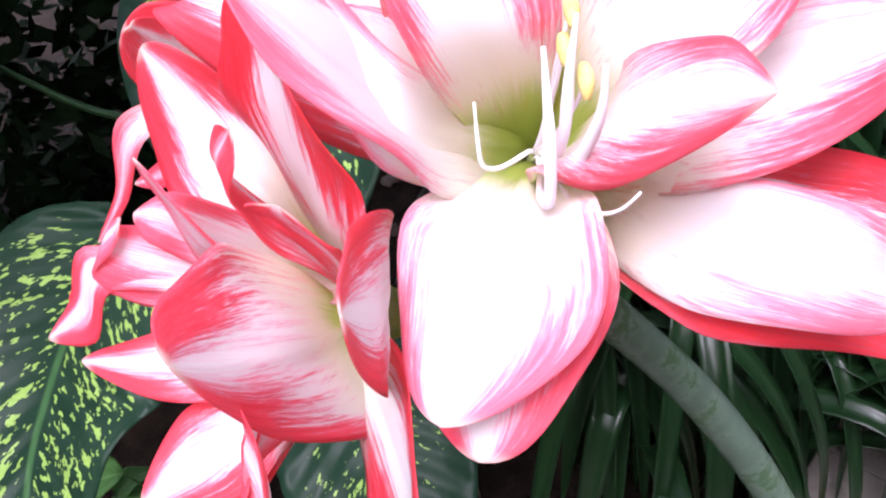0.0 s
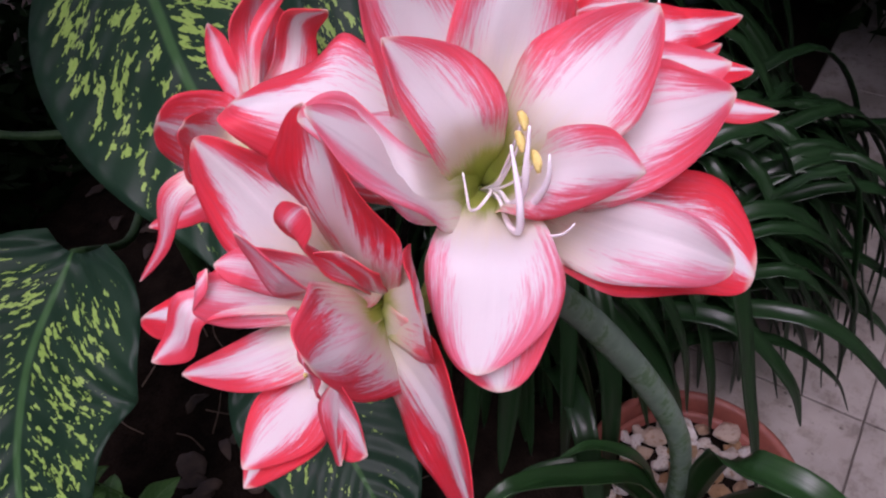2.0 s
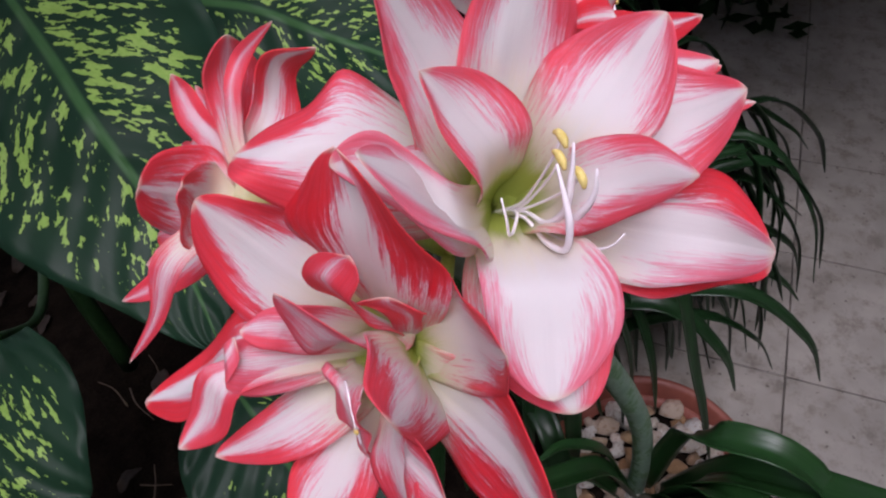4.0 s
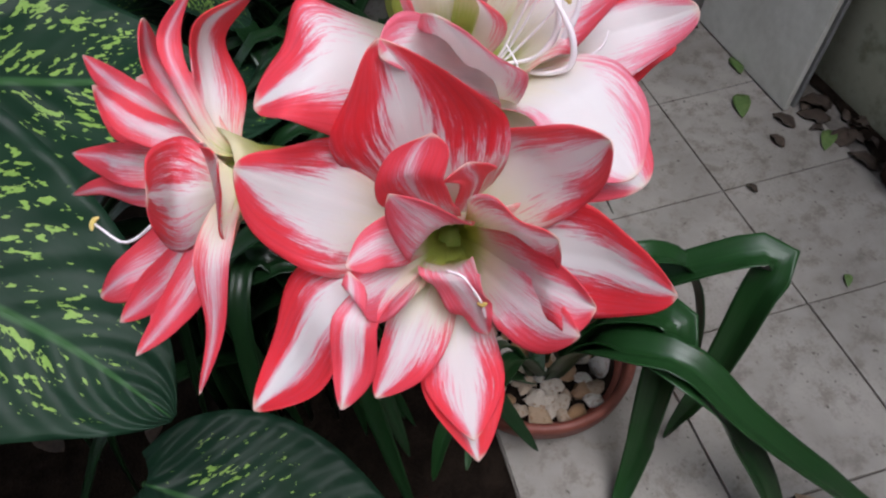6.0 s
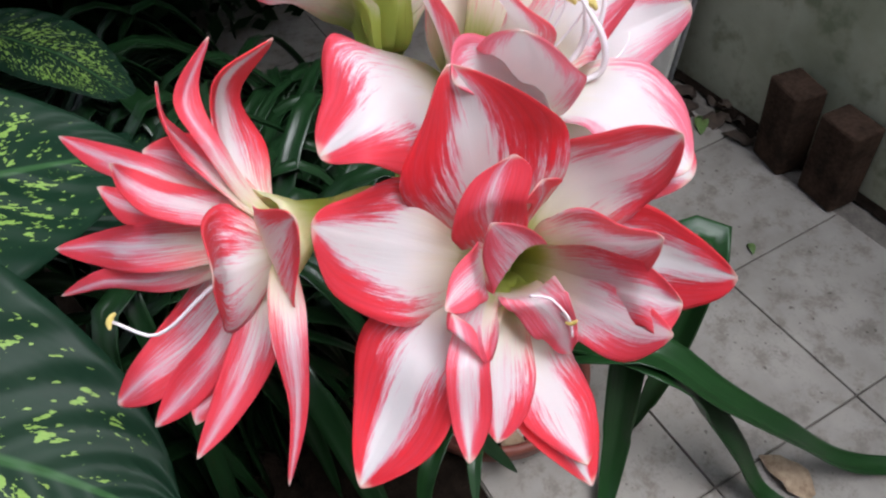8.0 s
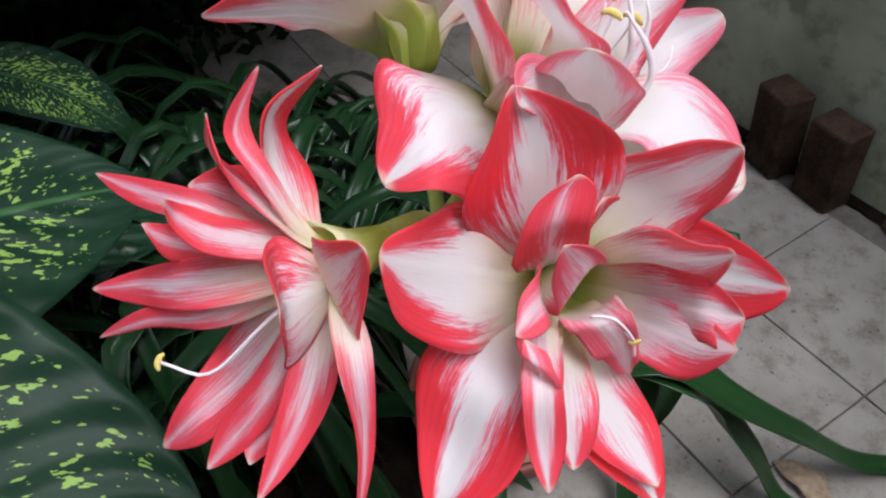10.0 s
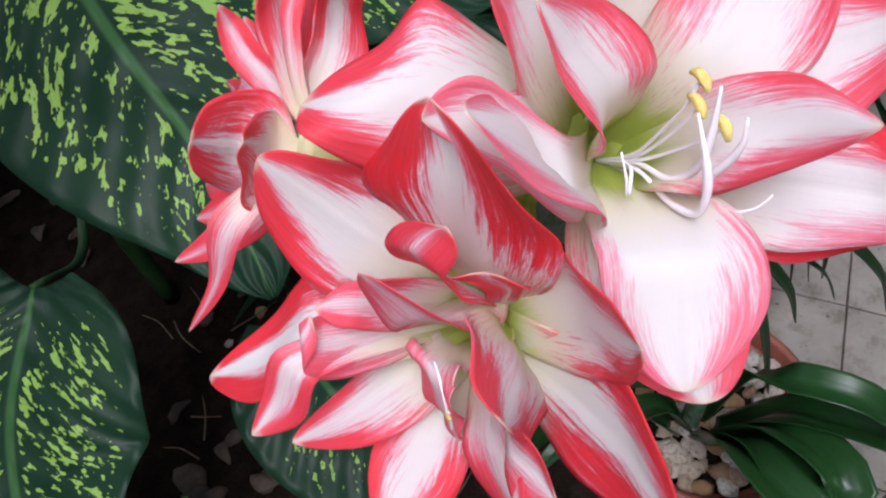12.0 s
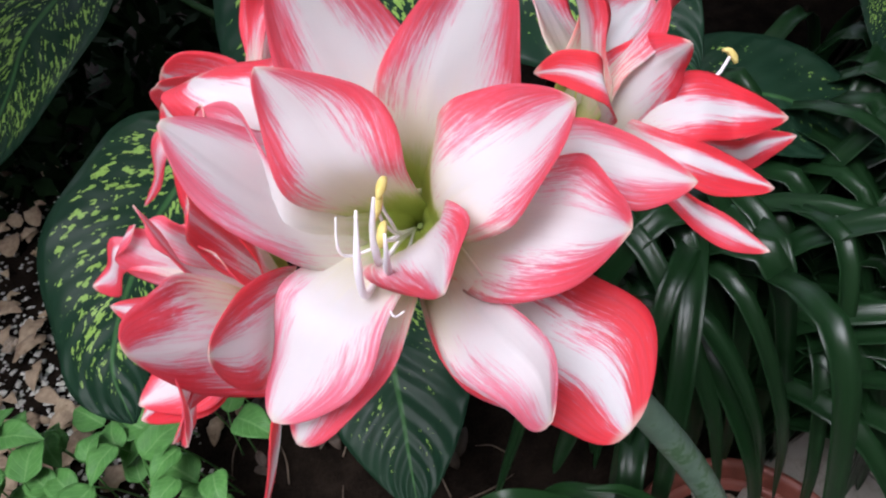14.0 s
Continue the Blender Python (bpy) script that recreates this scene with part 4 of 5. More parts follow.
sheet(*D, PETAL_RED, ((-0.385, 0.593, 0.828), (-0.367, 0.590, 0.827)), ((-0.388, 0.589, 0.823), (-0.368, 0.586, 0.822)), ((-0.388, 0.583, 0.816), (-0.371, 0.580, 0.817)), (-0.352, 0.580, 0.822))
sheet(*D, PETAL_RED, ((-0.464, 0.612, 0.910), (-0.476, 0.623, 0.912)), ((-0.467, 0.604, 0.901), (-0.477, 0.618, 0.905)), ((-0.468, 0.598, 0.893), (-0.481, 0.617, 0.901)), (-0.488, 0.626, 0.905))
petal(*D, (-0.428, 0.668, 0.885), (-0.432, 0.690, 0.925), PETAL_MIXED, width=0.026, cup=0.5, shape=lance_shape)
petal(*D, (-0.402, 0.650, 0.880), (-0.375, 0.652, 0.915), PETAL_MIXED, width=0.026, cup=0.5, shape=lance_shape)
petal(*D, (-0.420, 0.625, 0.872), (-0.408, 0.612, 0.890), PETAL_MIXED, width=0.022, cup=0.5, shape=lance_shape)
petal(*D, (-0.425, 0.705, 0.870), (-0.409, 0.762, 0.883), PETAL_MIXED, width=0.030, shape=lance_shape)
petal(*D, (-0.395, 0.680, 0.850), (-0.350, 0.700, 0.850), PETAL_MIXED, width=0.030, shape=lance_shape)
stamen(fd, [D_EYE, (-0.405, 0.625, 0.850), (-0.380, 0.618, 0.852), (-0.366, 0.622, 0.856)])

# the bulb's own leaves
UP = (0, 0, 1)
blade("leaf", [(-0.315, 0.48, 0.045), (-0.36, 0.41, 0.27), (-0.415, 0.30, 0.375), (-0.437, 0.252, 0.388), (-0.45, 0.268, 0.33), (-0.465, 0.31, 0.17), (-0.47, 0.36, 0.03)], 0.031,
      UP, BULB_LEAF, plant, strap_shape, fold=0.22, keel=0.12, thick=0.002, nt=40, ns=10)
blade("leaf", [(-0.33, 0.485, 0.045), (-0.414, 0.47, 0.25), (-0.469, 0.441, 0.315), (-0.507, 0.396, 0.325), (-0.569, 0.337, 0.26), (-0.623, 0.246, 0.16), (-0.685, 0.118, 0.03), (-0.766, -0.048, 0.006)], 0.029,
      UP, BULB_LEAF, plant, strap_shape, fold=0.22, keel=0.12, thick=0.002, nt=40, ns=10)
blade("leaf", [(-0.325, 0.475, 0.045), (-0.385, 0.43, 0.27), (-0.449, 0.376, 0.32), (-0.476, 0.399, 0.24), (-0.499, 0.42, 0.12), (-0.534, 0.456, 0.03), (-0.58, 0.503, 0.006)], 0.030,
      UP, BULB_LEAF, plant, strap_shape, fold=0.22, keel=0.12, thick=0.002, nt=40, ns=10)
blade("leaf", [(-0.33, 0.48, 0.045), (-0.41, 0.44, 0.26), (-0.517, 0.391, 0.31), (-0.555, 0.342, 0.22), (-0.598, 0.302, 0.13), (-0.645, 0.266, 0.03), (-0.700, 0.222, 0.006)], 0.036,
      UP, BULB_LEAF, plant, strap_shape, fold=0.22, keel=0.12, thick=0.002, nt=40, ns=10)
blade("leaf", [(-0.32, 0.51, 0.045), (-0.37, 0.56, 0.20), (-0.432, 0.599, 0.28), (-0.517, 0.654, 0.355), (-0.56, 0.68, 0.33)], 0.020,
      UP, BULB_LEAF, plant, strap_shape, fold=0.22, keel=0.12, thick=0.002, nt=40, ns=10)
blade("leaf", [(-0.30, 0.49, 0.045), (-0.33, 0.475, 0.26), (-0.375, 0.452, 0.365), (-0.385, 0.39, 0.385), (-0.39, 0.34, 0.35), (-0.40, 0.31, 0.25), (-0.415, 0.30, 0.12)], 0.024,
      UP, BULB_LEAF, plant, strap_shape, fold=0.22, keel=0.12, thick=0.002, nt=40, ns=10)
blade("leaf", [(-0.315, 0.525, 0.045), (-0.345, 0.565, 0.20), (-0.39, 0.615, 0.27), (-0.43, 0.64, 0.28)], 0.012,
      UP, BULB_LEAF, plant, strap_shape, fold=0.22, keel=0.12, thick=0.002, nt=30, ns=8)
blade("leaf", [(-0.325, 0.53, 0.045), (-0.37, 0.61, 0.17), (-0.42, 0.68, 0.16), (-0.455, 0.72, 0.08)], 0.019,
      UP, BULB_LEAF, plant, strap_shape, fold=0.22, keel=0.12, thick=0.002, nt=30, ns=8)

# ---- dumb cane ----
cane = tagged(empty("dumb_cane"), "dumb cane with large dark leaves flecked yellow-green", "potted plant")
rod("stem", [(-0.35, 1.45, -0.01), (-0.36, 1.42, 0.3), (-0.33, 1.38, 0.6)], [0.016, 0.015, 0.012], CANE_STALK, cane, 12, 12)
SEEN = (-0.4, -0.35, 0.85)


def cane_leaf(points, width, mat=CANE, face=SEEN, **more):
    more.setdefault("cup", 0.12)
    blade("leaf", points, width, face, mat, cane, oval_shape, thick=0.0012, nt=40, ns=20, lobe=0.018, ripple=0.0007, **more)


cane_leaf([(-0.345, 1.235, 0.80), (-0.42, 1.10, 0.722), (-0.488, 0.982, 0.634), (-0.548, 0.912, 0.566)], 0.138, face=(-0.545, -0.248, 0.794))
cane_leaf([(-0.605, 1.152, 0.553), (-0.745, 1.120, 0.478), (-0.83, 1.04, 0.415), (-0.842, 0.975, 0.365)], 0.125, face=(-0.45, -0.3, 0.84), wave=0.07, seed=1.7)
cane_leaf([(-0.25, 1.24, 0.73), (-0.19, 1.06, 0.69), (-0.13, 0.84, 0.60)], 0.146, face=(-0.4, -0.1, 0.9))
cane_leaf([(-0.465, 1.04, 0.32), (-0.53, 0.92, 0.275), (-0.60, 0.76, 0.19)], 0.11, CANE_SPARSE)
cane_leaf([(-0.60, 1.64, 0.62), (-0.76, 1.57, 0.55), (-0.93, 1.49, 0.42)], 0.11)
cane_leaf([(-0.02, 0.97, 0.46), (0.08, 0.87, 0.43), (0.20, 0.76, 0.36)], 0.085, CANE_SPARSE, face=(-0.2, -0.2, 0.95))
cane_leaf([(0.30, 1.22, 0.46), (0.40, 1.10, 0.44), (0.50, 0.96, 0.38)], 0.085, CANE_SPARSE, face=(-0.3, -0.1, 0.9))
cane_leaf([(0.40, 0.99, 0.545), (0.32, 0.90, 0.505), (0.215, 0.825, 0.450)], 0.058, face=(-0.5, -0.1, 0.86))
for top, foot in ((((-0.345, 1.235, 0.80), (-0.36, 1.42, 0.52)), ((-0.605, 1.152, 0.553), (-0.37, 1.42, 0.35)), ((-0.25, 1.24, 0.73), (-0.34, 1.40, 0.5)),
                                 ((-0.465, 1.04, 0.32), (-0.40, 1.16, -0.012)), ((-0.60, 1.64, 0.62), (-0.36, 1.42, 0.45)), ((-0.02, 0.97, 0.46), (-0.34, 1.39, 0.40)), ((0.30, 1.22, 0.46), (-0.34, 1.39, 0.42)), ((0.40, 0.99, 0.545), (-0.33, 1.38, 0.46)))):
    m = Vector(top).lerp(Vector(foot), 0.45) + Vector((0, 0, -0.05))
    rod("leaf_stalk", [foot, m, top], [0.009, 0.006, 0.004], CANE_STALK, cane, 8, 12)

# ---- the strap-leaved clump behind the pot ----
clump = tagged(empty("strap_leaf_clump"), "clump of arching dark green strap leaves behind the pot", "foliage plant")
rng = random.Random(5)
for n in range(50):
    a = rng.uniform(0, math.tau)
    x, y = -0.08 + rng.uniform(-0.14, 0.14), 0.84 + rng.uniform(-0.08, 0.12)
    far = rng.uniform(0.2, 0.42)
    high = rng.uniform(0.22, 0.50)
    dx, dy = math.cos(a), math.sin(a)
    blade("leaf", [(x, y, -0.01), (x + dx * far * 0.3, y + dy * far * 0.3, high * 0.8), (x + dx * far * 0.7, y + dy * far * 0.7, high), (x + dx * far, y + dy * far, high * rng.uniform(0.45, 0.8)),
                   (x + dx * far * 1.15, y + dy * far * 1.15, high * rng.uniform(0.05, 0.3))],
          rng.uniform(0.016, 0.024), UP, STRAP, clump, strap_shape, fold=0.2, thick=0.001, nt=22, ns=4, twist=rng.uniform(-30, 30))
for n in range(34):
    a = rng.uniform(-1.3, math.pi)
    x, y = 0.10 + rng.uniform(-0.16, 0.14), 0.66 + rng.uniform(-0.05, 0.12)
    far = rng.uniform(0.16, 0.34)
    high = rng.uniform(0.18, 0.42)
    dx, dy = math.cos(a), math.sin(a)
    blade("leaf", [(x, y, -0.01), (x + dx * far * 0.3, y + dy * far * 0.3, high * 0.8), (x + dx * far * 0.7, y + dy * far * 0.7, high), (x + dx * far, y + dy * far, high * rng.uniform(0.4, 0.75)),
                   (x + dx * far * 1.15, y + dy * far * 1.15, high * rng.uniform(0.05, 0.3))],
          rng.uniform(0.010, 0.017), UP, STRAP, clump, strap_shape, fold=0.2, thick=0.001, nt=20, ns=4, twist=rng.uniform(-30, 30))

for n in range(80):
    x, y = rng.uniform(-0.26, 0.62), rng.uniform(0.84, 1.05)
    dx = rng.uniform(-0.07, 0.07)
    high, reach = rng.uniform(0.30, 0.48), rng.uniform(0.14, y - 0.62 + 0.10)
    blade("leaf", [(x, y, -0.01), (x + dx * 0.2, y - reach * 0.12, high * 0.8), (x + dx * 0.5, y - reach * 0.5, high), (x + dx * 0.8, y - reach * 0.85, high * 0.68), (x + dx, y - reach, high * rng.uniform(0.05, 0.3))],
          rng.uniform(0.015, 0.023), UP, STRAP, clump, strap_shape, fold=0.2, thick=0.001, nt=22, ns=4, twist=rng.uniform(-20, 20))

for n in range(120):
    x, y = rng.uniform(-0.16, 0.26), rng.uniform(0.60, 0.78)
    dx = 0.13 + rng.uniform(-0.14, 0.17)
    high, reach = rng.uniform(0.20, 0.38), rng.uniform(0.14, 0.36)
    drop = rng.uniform(0.02, 0.12)
    blade("leaf", [(x, y, -0.01), (x + dx * 0.2, y - reach * 0.1, high * 0.8), (x + dx * 0.6, y - reach * 0.5, high), (x + dx * 0.9, y - reach * 0.85, high * 0.65), (x + dx, y - reach, drop)],
          rng.uniform(0.013, 0.020), UP, STRAP, clump, strap_shape, fold=0.2, thick=0.001, nt=22, ns=4, twist=rng.uniform(-30, 30))

# broad ones that hang over towards the pot
for x, y, mx, my, high, ex, ey in ((-0.16, 0.94, -0.183, 0.78, 0.43, -0.211, 0.66), (-0.10, 0.92, -0.132, 0.741, 0.44, -0.193, 0.615), (0.0, 0.86, -0.05, 0.668, 0.43, -0.104, 0.545),
                                   (-0.04, 0.90, -0.09, 0.71, 0.40, -0.15, 0.61), (0.06, 0.84, 0.0, 0.64, 0.42, -0.06, 0.50), (0.12, 0.82, 0.05, 0.60, 0.40, 0.01, 0.44),
                                   (0.16, 0.78, 0.10, 0.57, 0.36, 0.08, 0.41), (0.20, 0.80, 0.16, 0.58, 0.38, 0.16, 0.40), (-0.20, 1.00, -0.24, 0.86, 0.40, -0.287, 0.80),
                                   (-0.18, 1.04, -0.223, 0.959, 0.34, -0.30, 0.90), (-0.14, 0.98, -0.233, 0.812, 0.37, -0.28, 0.72), (-0.21, 0.97, -0.262, 0.82, 0.33, -0.33, 0.74)):
    blade("leaf", [(x, y, -0.01), (x * 0.7 + mx * 0.3, y * 0.7 + my * 0.3, high * 0.75), (mx, my, high), (mx * 0.4 + ex * 0.6, my * 0.4 + ey * 0.6, high * 0.66), (ex, ey, 0.05)],
          rng.uniform(0.016, 0.020), UP, STRAP, clump, strap_shape, fold=0.22, keel=0.08, thick=0.001, nt=24, ns=6, twist=rng.uniform(-15, 15))

# ---- by the wall ----
for x, y, high, turn, lean in ((-0.118, -0.325, 0.200, -14, -3), (-0.247, -0.322, 0.190, -6, -2)):
    b = box("brick", (-0.046, -0.034, 0.0), (0.046, 0.034, high), BRICK, None, 0.006)
    b.matrix_basis = pose(x, y, 0.002, lean, 0, turn)
    tagged(b, "dark damp brick stood on end against the wall", "brick", group="bricks by the wall")
board = tagged(empty("leaning_board"), "white panel leaning on the wall", "board")
panel = box("panel", (0.0, -0.006, 0.0), (0.40, 0.006, 0.62), BOARD, board, 0.002)
box("backing_panel", (0.006, -0.032, 0.0), (0.40, -0.022, 0.60), BOARD_EDGE, board, 0.002)
board.matrix_basis = pose(0.176, -0.244, 0.004, 10, 0, 0)

# ---- stones in the pot ----
stones = tagged(empty("pot_stones"), "layer of rounded cream and tan stones on the potting soil", "stones")


def stone_mesh(seed):
    bm = bmesh.new()
    bmesh.ops.create_icosphere(bm, subdivisions=2, radius=1.0)
    for v in bm.verts:
        v.co *= 1 + 0.75 * noise.noise(v.co * 0.9 + Vector((seed * 7.3, 0, 0))) + 0.22 * noise.noise(v.co * 2.3 + Vector((0, seed * 5.1, 0)))
    me = bpy.data.meshes.new("stone")
    bm.to_mesh(me)
    bm.free()
    me.polygons.foreach_set("use_smooth", [True] * len(me.polygons))
    me.materials.append(STONE)
    return me


STONES = [stone_mesh(n) for n in range(6)]
rng = random.Random(11)
spots = []
for n in range(900):
    a, d = rng.uniform(0, math.tau), 0.122 * math.sqrt(rng.random())
    r = rng.uniform(0.009, 0.024)
    x, y = d * math.cos(a), d * math.sin(a)
    if (x**2 + y**2) ** 0.5 < 0.024 or any(math.hypot(x - u, y - v) < 0.72 * (r + w) for u, v, w in spots):
        continue
    spots.append((x, y, r))
    ob = new("stone", rng.choice(STONES))
    ob.parent = stones
    ob.matrix_basis = Matrix.Translation((POT.x + x, POT.y + y, 0.042 + r * 0.45)) @ pose(0, 0, 0, rng.uniform(-25, 25), rng.uniform(-25, 25), rng.uniform(0, 360)) @ Matrix.Diagonal((r * 1.15, r * 0.9, r * 0.65, 1))

# ---- herb by the bed ----
herb = tagged(empty("herb"), "low seedling herb with pointed oval bright green leaves", "small plant")
rng = random.Random(3)
for n in range(46):
    x, y = -0.98 + rng.uniform(-0.17, 0.25), 1.13 + rng.uniform(-0.14, 0.12)
    z = rng.uniform(0.07, 0.19)
    a = rng.uniform(0, math.tau)
    l = rng.uniform(0.05, 0.09)
    dx, dy = math.cos(a) * l, math.sin(a) * l
    rod("stalk", [(x - dx * 0.4, y - dy * 0.4, -0.012), (x - dx * 0.2, y - dy * 0.2, z * 0.6), (x, y, z)], [0.0016, 0.0012], HERB, herb, 6, 6)
    blade("leaf", [(x, y, z), (x + dx * 0.5, y + dy * 0.5, z + 0.006), (x + dx, y + dy, z - 0.006)], l * 0.36, UP, HERB, herb, ovate_shape, cup=0.15, fold=0.16, wave=0.08, ripple=0.0006, thick=0.0006, nt=14, ns=8)

# ---- litter ----
LITTER = plain_material("dry_leaf_brown", (0.20, 0.13, 0.08), (0.52, 0.40, 0.27), 0.8, 14, 0.4)
GRIT = plain_material("white_grit", (0.30, 0.28, 0.25), (0.66, 0.64, 0.60), 0.8, 30, 0.3)
rng = random.Random(8)


PALE_LITTER = plain_material("dry_leaf_tan", (0.24, 0.16, 0.09), (0.58, 0.46, 0.31), 0.8, 14, 0.4)
TWIG = plain_material("dry_twig", (0.07, 0.05, 0.035), (0.22, 0.16, 0.11), 0.85, 60, 0.4)
DARK_LITTER = plain_material("wet_leaf_dark", (0.02, 0.013, 0.009), (0.075, 0.05, 0.033), 0.7, 14, 0.4)


def litter(n, x0, x1, y0, y1, mat=LITTER, small=1.0):
    for k in range(n):
        x, y, a, l = rng.uniform(x0, x1), rng.uniform(y0, y1), rng.uniform(0, math.tau), rng.uniform(0.03, 0.08) * small
        dx, dy, z = math.cos(a) * l, math.sin(a) * l, rng.uniform(-0.006, 0.008)
        ob = blade("dry_leaf", [(x, y, z), (x + dx * 0.5, y + dy * 0.5, z + rng.uniform(0.003, 0.016)), (x + dx, y + dy, z + 0.002)], l * rng.uniform(0.2, 0.35), UP, mat, None, oval_shape,
                   cup=rng.uniform(-0.2, 0.5), wave=0.2, thick=0.0006, nt=8, ns=4, seed=rng.random() * 9)
        tagged(ob, "dry curled brown leaf lying on the ground", "dead leaf", group="fallen leaves")


litter(60, -1.6, -0.85, 0.95, 2.2)
litter(50, -0.85, 0.2, 1.0, 2.2, DARK_LITTER)
litter(40, -0.85, -0.45, 0.72, 1.3, DARK_LITTER, 0.8)
litter(70, -1.35, -0.75, 1.15, 2.0)
litter(60, -1.35, -1.0, 1.05, 1.5)
litter(60, -1.3, -0.92, 1.3, 1.95, PALE_LITTER, 0.7)
litter(9, 0.0, 0.18, -0.36, -0.25, DARK_LITTER)
litter(7, -0.5, 0.1, -0.36, -0.30, DARK_LITTER)
verts, faces = [], []
for k in range(3200):
    x, y, r = rng.uniform(-1.7, -0.85), rng.uniform(0.85, 2.2), rng.uniform(0.0015, 0.0065)
    n0 = len(verts)
    for v in ((1, 0, 0), (-1, 0, 0), (0, 1, 0), (0, -1, 0), (0, 0, 0.8), (0, 0, -0.8)):
        verts.append((x + v[0] * r * rng.uniform(0.7, 1.2), y + v[1] * r * rng.uniform(0.7, 1.2), -0.010 + v[2] * r))
    faces += [(n0 + a, n0 + b, n0 + c) for a, b, c in ((0, 2, 4), (2, 1, 4), (1, 3, 4), (3, 0, 4), (2, 0, 5), (1, 2, 5), (3, 1, 5), (0, 3, 5))]
grit = link("grit", verts, faces, GRIT, None, None, False)
tagged(grit, "pale grit and small stones scattered on soil", "grit", kind="stuff")

for x, y, a, l in ((0.148, -0.223, 0.3, 0.060), (0.095, -0.175, 0.1, 0.045), (-0.015, -0.053, 0.4, 0.028), (0.55, -0.20, 1.2, 0.05), (0.72, -0.12, 0.4, 0.04), (0.33, 0.44, 0.8, 0.08), (0.42, 0.52, 2.2, 0.07), (0.26, 0.40, 1.9, 0.06)):
    dx, dy = math.cos(a) * l / 2, math.sin(a) * l / 2
    ob = blade("dry_leaf", [(x - dx, y - dy, 0.002), (x, y, 0.010), (x + dx, y + dy, 0.003)], l * 0.22, UP, DARK_LITTER, None, oval_shape, cup=0.3, wave=0.2, thick=0.0006, nt=8, ns=4)
    tagged(ob, "dark wet leaf lying on the floor tiles", "dead leaf", group="fallen leaves")

# a thin dark strip with a ragged edge along the foot of the wall
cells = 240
strip_edge = [WALL_Y + 0.018 + 0.05 * max(0.0, noise.noise(Vector((n * 0.06, 4.2, 0))) + 0.25) + 0.008 * noise.noise(Vector((n * 0.6, 1.2, 0))) for n in range(cells + 1)]
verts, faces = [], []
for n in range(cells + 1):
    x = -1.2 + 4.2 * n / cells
    verts += [(x, WALL_Y + 0.001, 0.011), (x, (WALL_Y + strip_edge[n]) / 2, 0.008), (x, strip_edge[n], 0.0012)]
for n in range(cells):
    for k in range(2):
        p = n * 3 + k
        faces.append((p, p + 3, p + 4, p + 1))
tagged(link("wall_foot_strip", verts, faces, SOIL, None), "thin dark strip with a ragged edge along the foot of the wall", "soil", kind="stuff")

verts, faces = [], []
for k in range(420):
    x, y, r = rng.gauss(-1.08, 0.09), rng.gauss(1.42, 0.13), rng.uniform(0.003, 0.009)
    n0 = len(verts)
    for v in ((1, 0, 0), (-1, 0, 0), (0, 1, 0), (0, -1, 0), (0, 0, 0.8), (0, 0, -0.8)):
        verts.append((x + v[0] * r * rng.uniform(0.6, 1.3), y + v[1] * r * rng.uniform(0.6, 1.3), -0.008 + v[2] * r))
    faces += [(n0 + a, n0 + b, n0 + c) for a, b, c in ((0, 2, 4), (2, 1, 4), (1, 3, 4), (3, 0, 4), (2, 0, 5), (1, 2, 5), (3, 1, 5), (0, 3, 5))]
tagged(link("gravel", verts, faces, BOARD, None, None, False), "small white gravel scattered on soil beside the herb", "gravel", kind="stuff")
for x, y, r in ((-1.118, 1.578, 0.017), (-0.326, 1.264, 0.011), (-0.40, 1.287, 0.008), (-1.02, 1.37, 0.010)):
    ob = new("pebble", STONES[int(r * 1000) % 6])
    ob.matrix_basis = Matrix.Translation((x, y, -0.008 + r * 0.4)) @ Matrix.Diagonal((r, r * 0.9, r * 0.7, 1))
    tagged(ob, "pale rounded pebble lying on the dark soil", "pebble", group="pebbles on the soil")
for n in range(26):
    x, y, a, l = rng.uniform(-0.95, -0.25), rng.uniform(0.8, 1.45), rng.uniform(0, math.tau), rng.uniform(0.04, 0.12)
    dx, dy = math.cos(a) * l / 2, math.sin(a) * l / 2
    ob = rod("twig", [(x - dx, y - dy, -0.006), (x + dy * 0.15, y - dx * 0.15, 0.002), (x + dx, y + dy, -0.005)], [0.0016, 0.0012, 0.0007], TWIG, None, 6, 8)
    tagged(ob, "thin dry brown twig lying on the soil", "twig", group="twigs on the soil")
GREEN_FALLEN = plain_material("fallen_leaf_green", (0.07, 0.14, 0.03), (0.14, 0.20, 0.06), 0.6, 20, 0.2)
for x, y, a, l in ((0.226, -0.166, 2.7, 0.085), (0.06, -0.272, 2.4, 0.07), (-0.278, -0.091, 2.6, 0.03), (0.364, -0.232, 2.9, 0.07)):
    dx, dy = math.cos(a) * l / 2, math.sin(a) * l / 2
    ob = blade("fallen_leaf", [(x - dx, y - dy, 0.002), (x, y, 0.008), (x + dx, y + dy, 0.003)], l * 0.22, UP, GREEN_FALLEN, None, oval_shape, cup=0.2, wave=0.1, thick=0.0006, nt=8, ns=4)
    tagged(ob, "green fallen leaf lying on the floor tiles", "fallen leaf", group="green leaves on the floor")
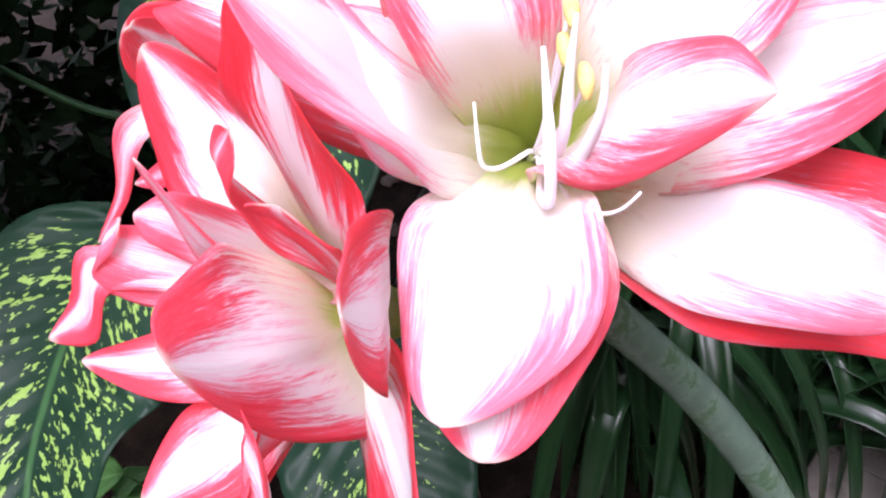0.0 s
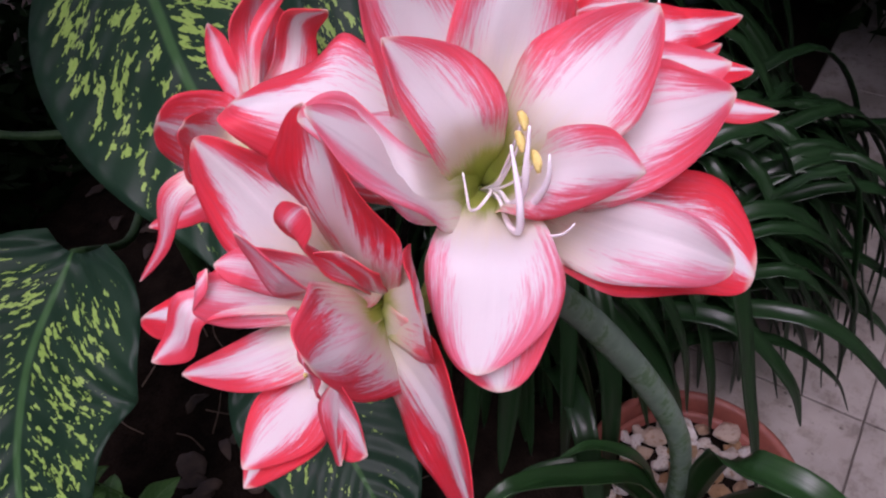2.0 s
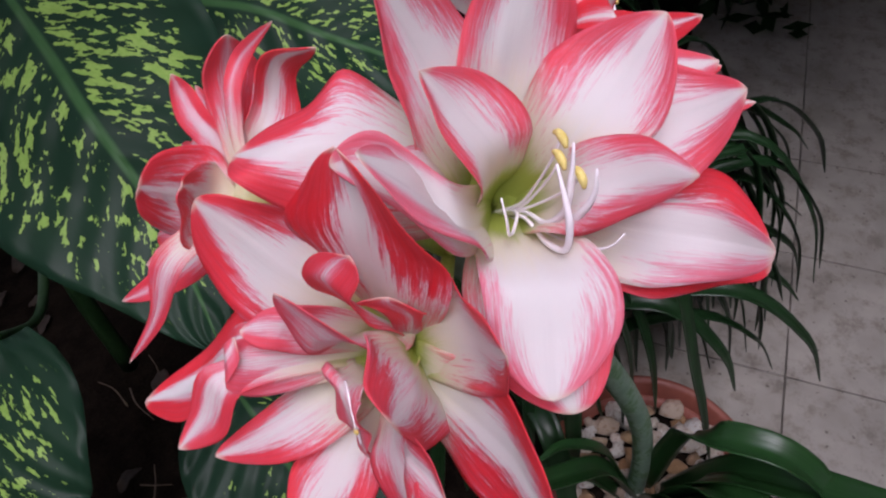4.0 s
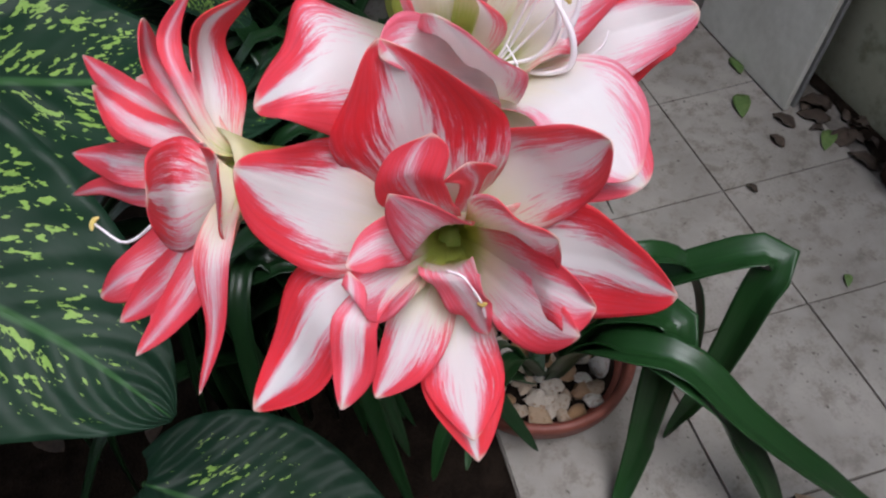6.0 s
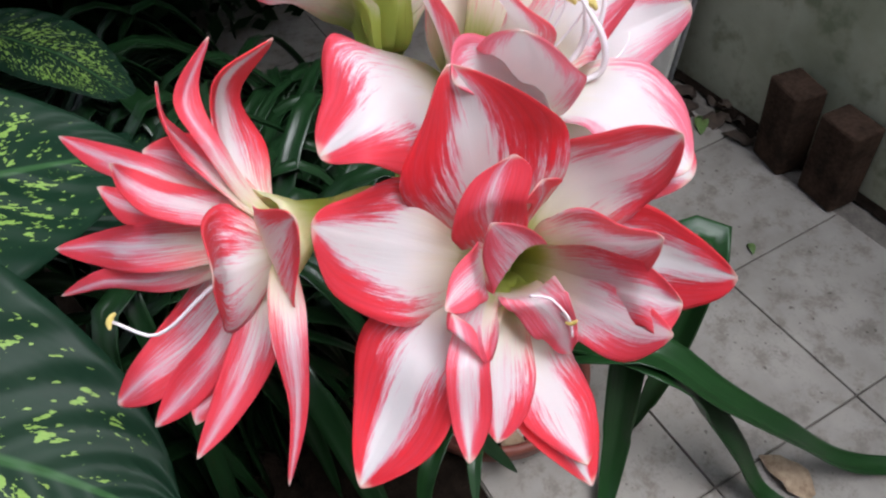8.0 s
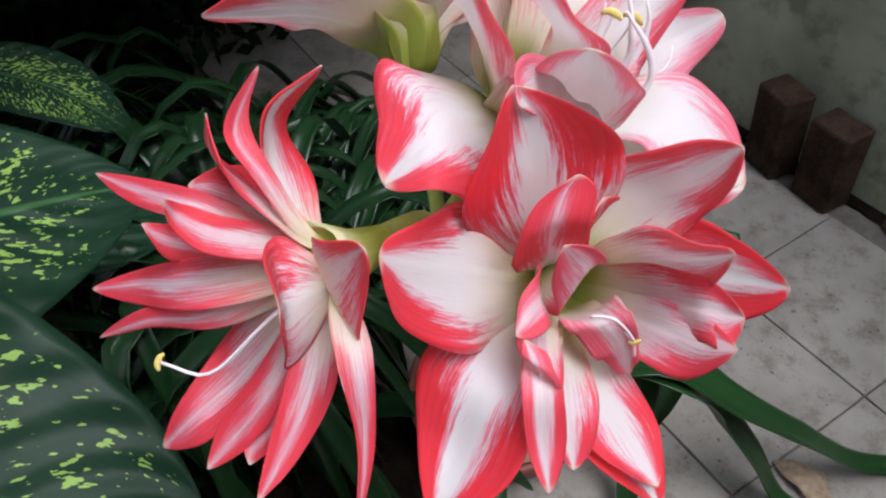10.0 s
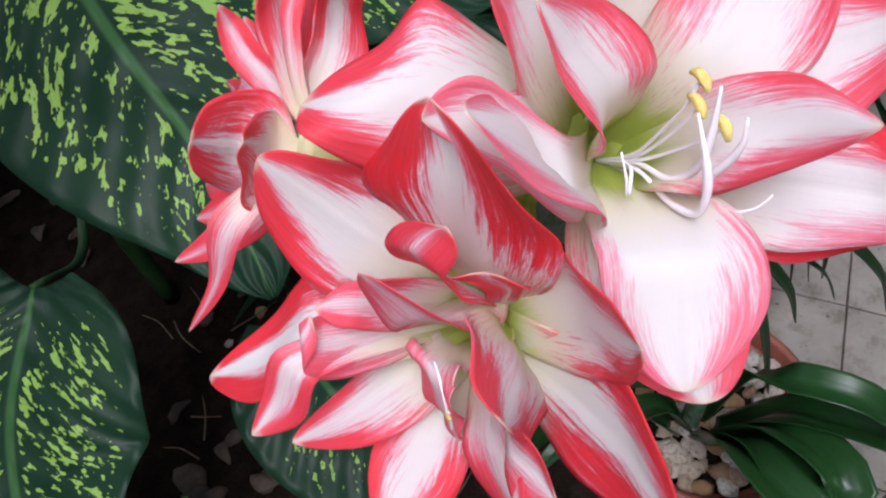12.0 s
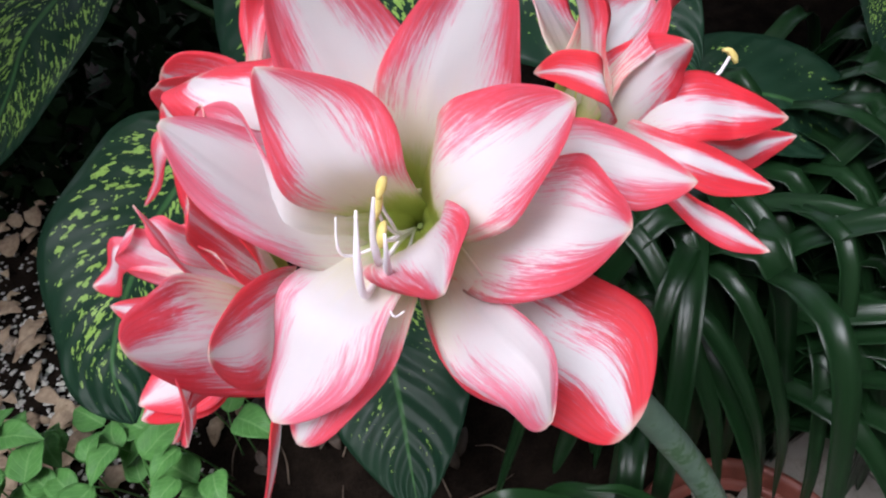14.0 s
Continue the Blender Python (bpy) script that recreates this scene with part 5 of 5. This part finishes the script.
for x, y, a, l in ((-0.64, 0.20, 0.2, 0.09),):
    dx, dy = math.cos(a) * l / 2, math.sin(a) * l / 2
    ob = blade("dry_leaf", [(x - dx, y - dy, 0.002), (x, y, 0.012), (x + dx, y + dy, 0.003)], l * 0.25, UP, LITTER, None, oval_shape, cup=0.3, wave=0.2, thick=0.0006, nt=8, ns=4)
    tagged(ob, "dry curled brown leaf lying on the ground", "dead leaf", group="fallen leaves")

# ---- dark shrubs behind the bed, and unseen leaf masses added to block light ----
rng = random.Random(21)
verts, faces = [], []
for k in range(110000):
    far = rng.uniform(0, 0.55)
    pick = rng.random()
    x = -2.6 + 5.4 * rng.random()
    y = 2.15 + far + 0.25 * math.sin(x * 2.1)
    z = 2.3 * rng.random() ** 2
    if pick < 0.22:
        # unseen east side, added to keep sky light off the floor
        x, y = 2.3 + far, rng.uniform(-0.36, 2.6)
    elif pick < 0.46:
        # added leaf canopy above the view, shades the far floor and clump
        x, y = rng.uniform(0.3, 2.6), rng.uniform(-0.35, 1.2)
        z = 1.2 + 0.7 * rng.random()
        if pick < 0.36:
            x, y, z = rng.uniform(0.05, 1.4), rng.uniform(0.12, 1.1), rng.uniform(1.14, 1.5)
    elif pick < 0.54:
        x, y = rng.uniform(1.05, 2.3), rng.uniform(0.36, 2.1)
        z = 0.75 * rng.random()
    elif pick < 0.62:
        # leaves along the added west wall
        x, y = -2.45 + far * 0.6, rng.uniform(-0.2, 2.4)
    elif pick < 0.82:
        # added leaf canopy above the view, shades the soil of the bed
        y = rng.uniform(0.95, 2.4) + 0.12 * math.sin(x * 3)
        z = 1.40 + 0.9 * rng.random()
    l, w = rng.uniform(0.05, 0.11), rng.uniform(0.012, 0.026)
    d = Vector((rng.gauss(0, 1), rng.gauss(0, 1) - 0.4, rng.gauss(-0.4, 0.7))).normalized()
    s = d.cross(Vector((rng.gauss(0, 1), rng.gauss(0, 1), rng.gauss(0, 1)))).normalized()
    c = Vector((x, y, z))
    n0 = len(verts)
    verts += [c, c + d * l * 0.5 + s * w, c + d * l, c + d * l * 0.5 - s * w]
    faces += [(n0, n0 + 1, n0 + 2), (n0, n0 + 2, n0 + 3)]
hedge_and_shade = link("shrubs", verts, faces, HEDGE, None, None, False)
tagged(hedge_and_shade, "dense dark green shrubs behind the bed, with unseen leaf canopy added for shade", "shrubs", kind="stuff")

# ---- floor tiles ----
TILES = []
for n in range(3):
    t = box("tile", (0.0015, 0.0015, -0.012), (0.2985, 0.2985, 0.0), TILE, None, 0.0015)
    TILES.append(t.data)
    bpy.data.objects.remove(t)
rng = random.Random(2)
for i in range(-6, 10):
    for j in range(-1, 3):
        if j == 2:
            continue
        ob = new("tile", TILES[(i + j) % 3])
        ob.parent = floor
        ob.matrix_basis = pose(i * 0.3, j * 0.3, rng.uniform(-0.0008, 0.0008), rng.uniform(-0.1, 0.1), rng.uniform(-0.1, 0.1), 0)
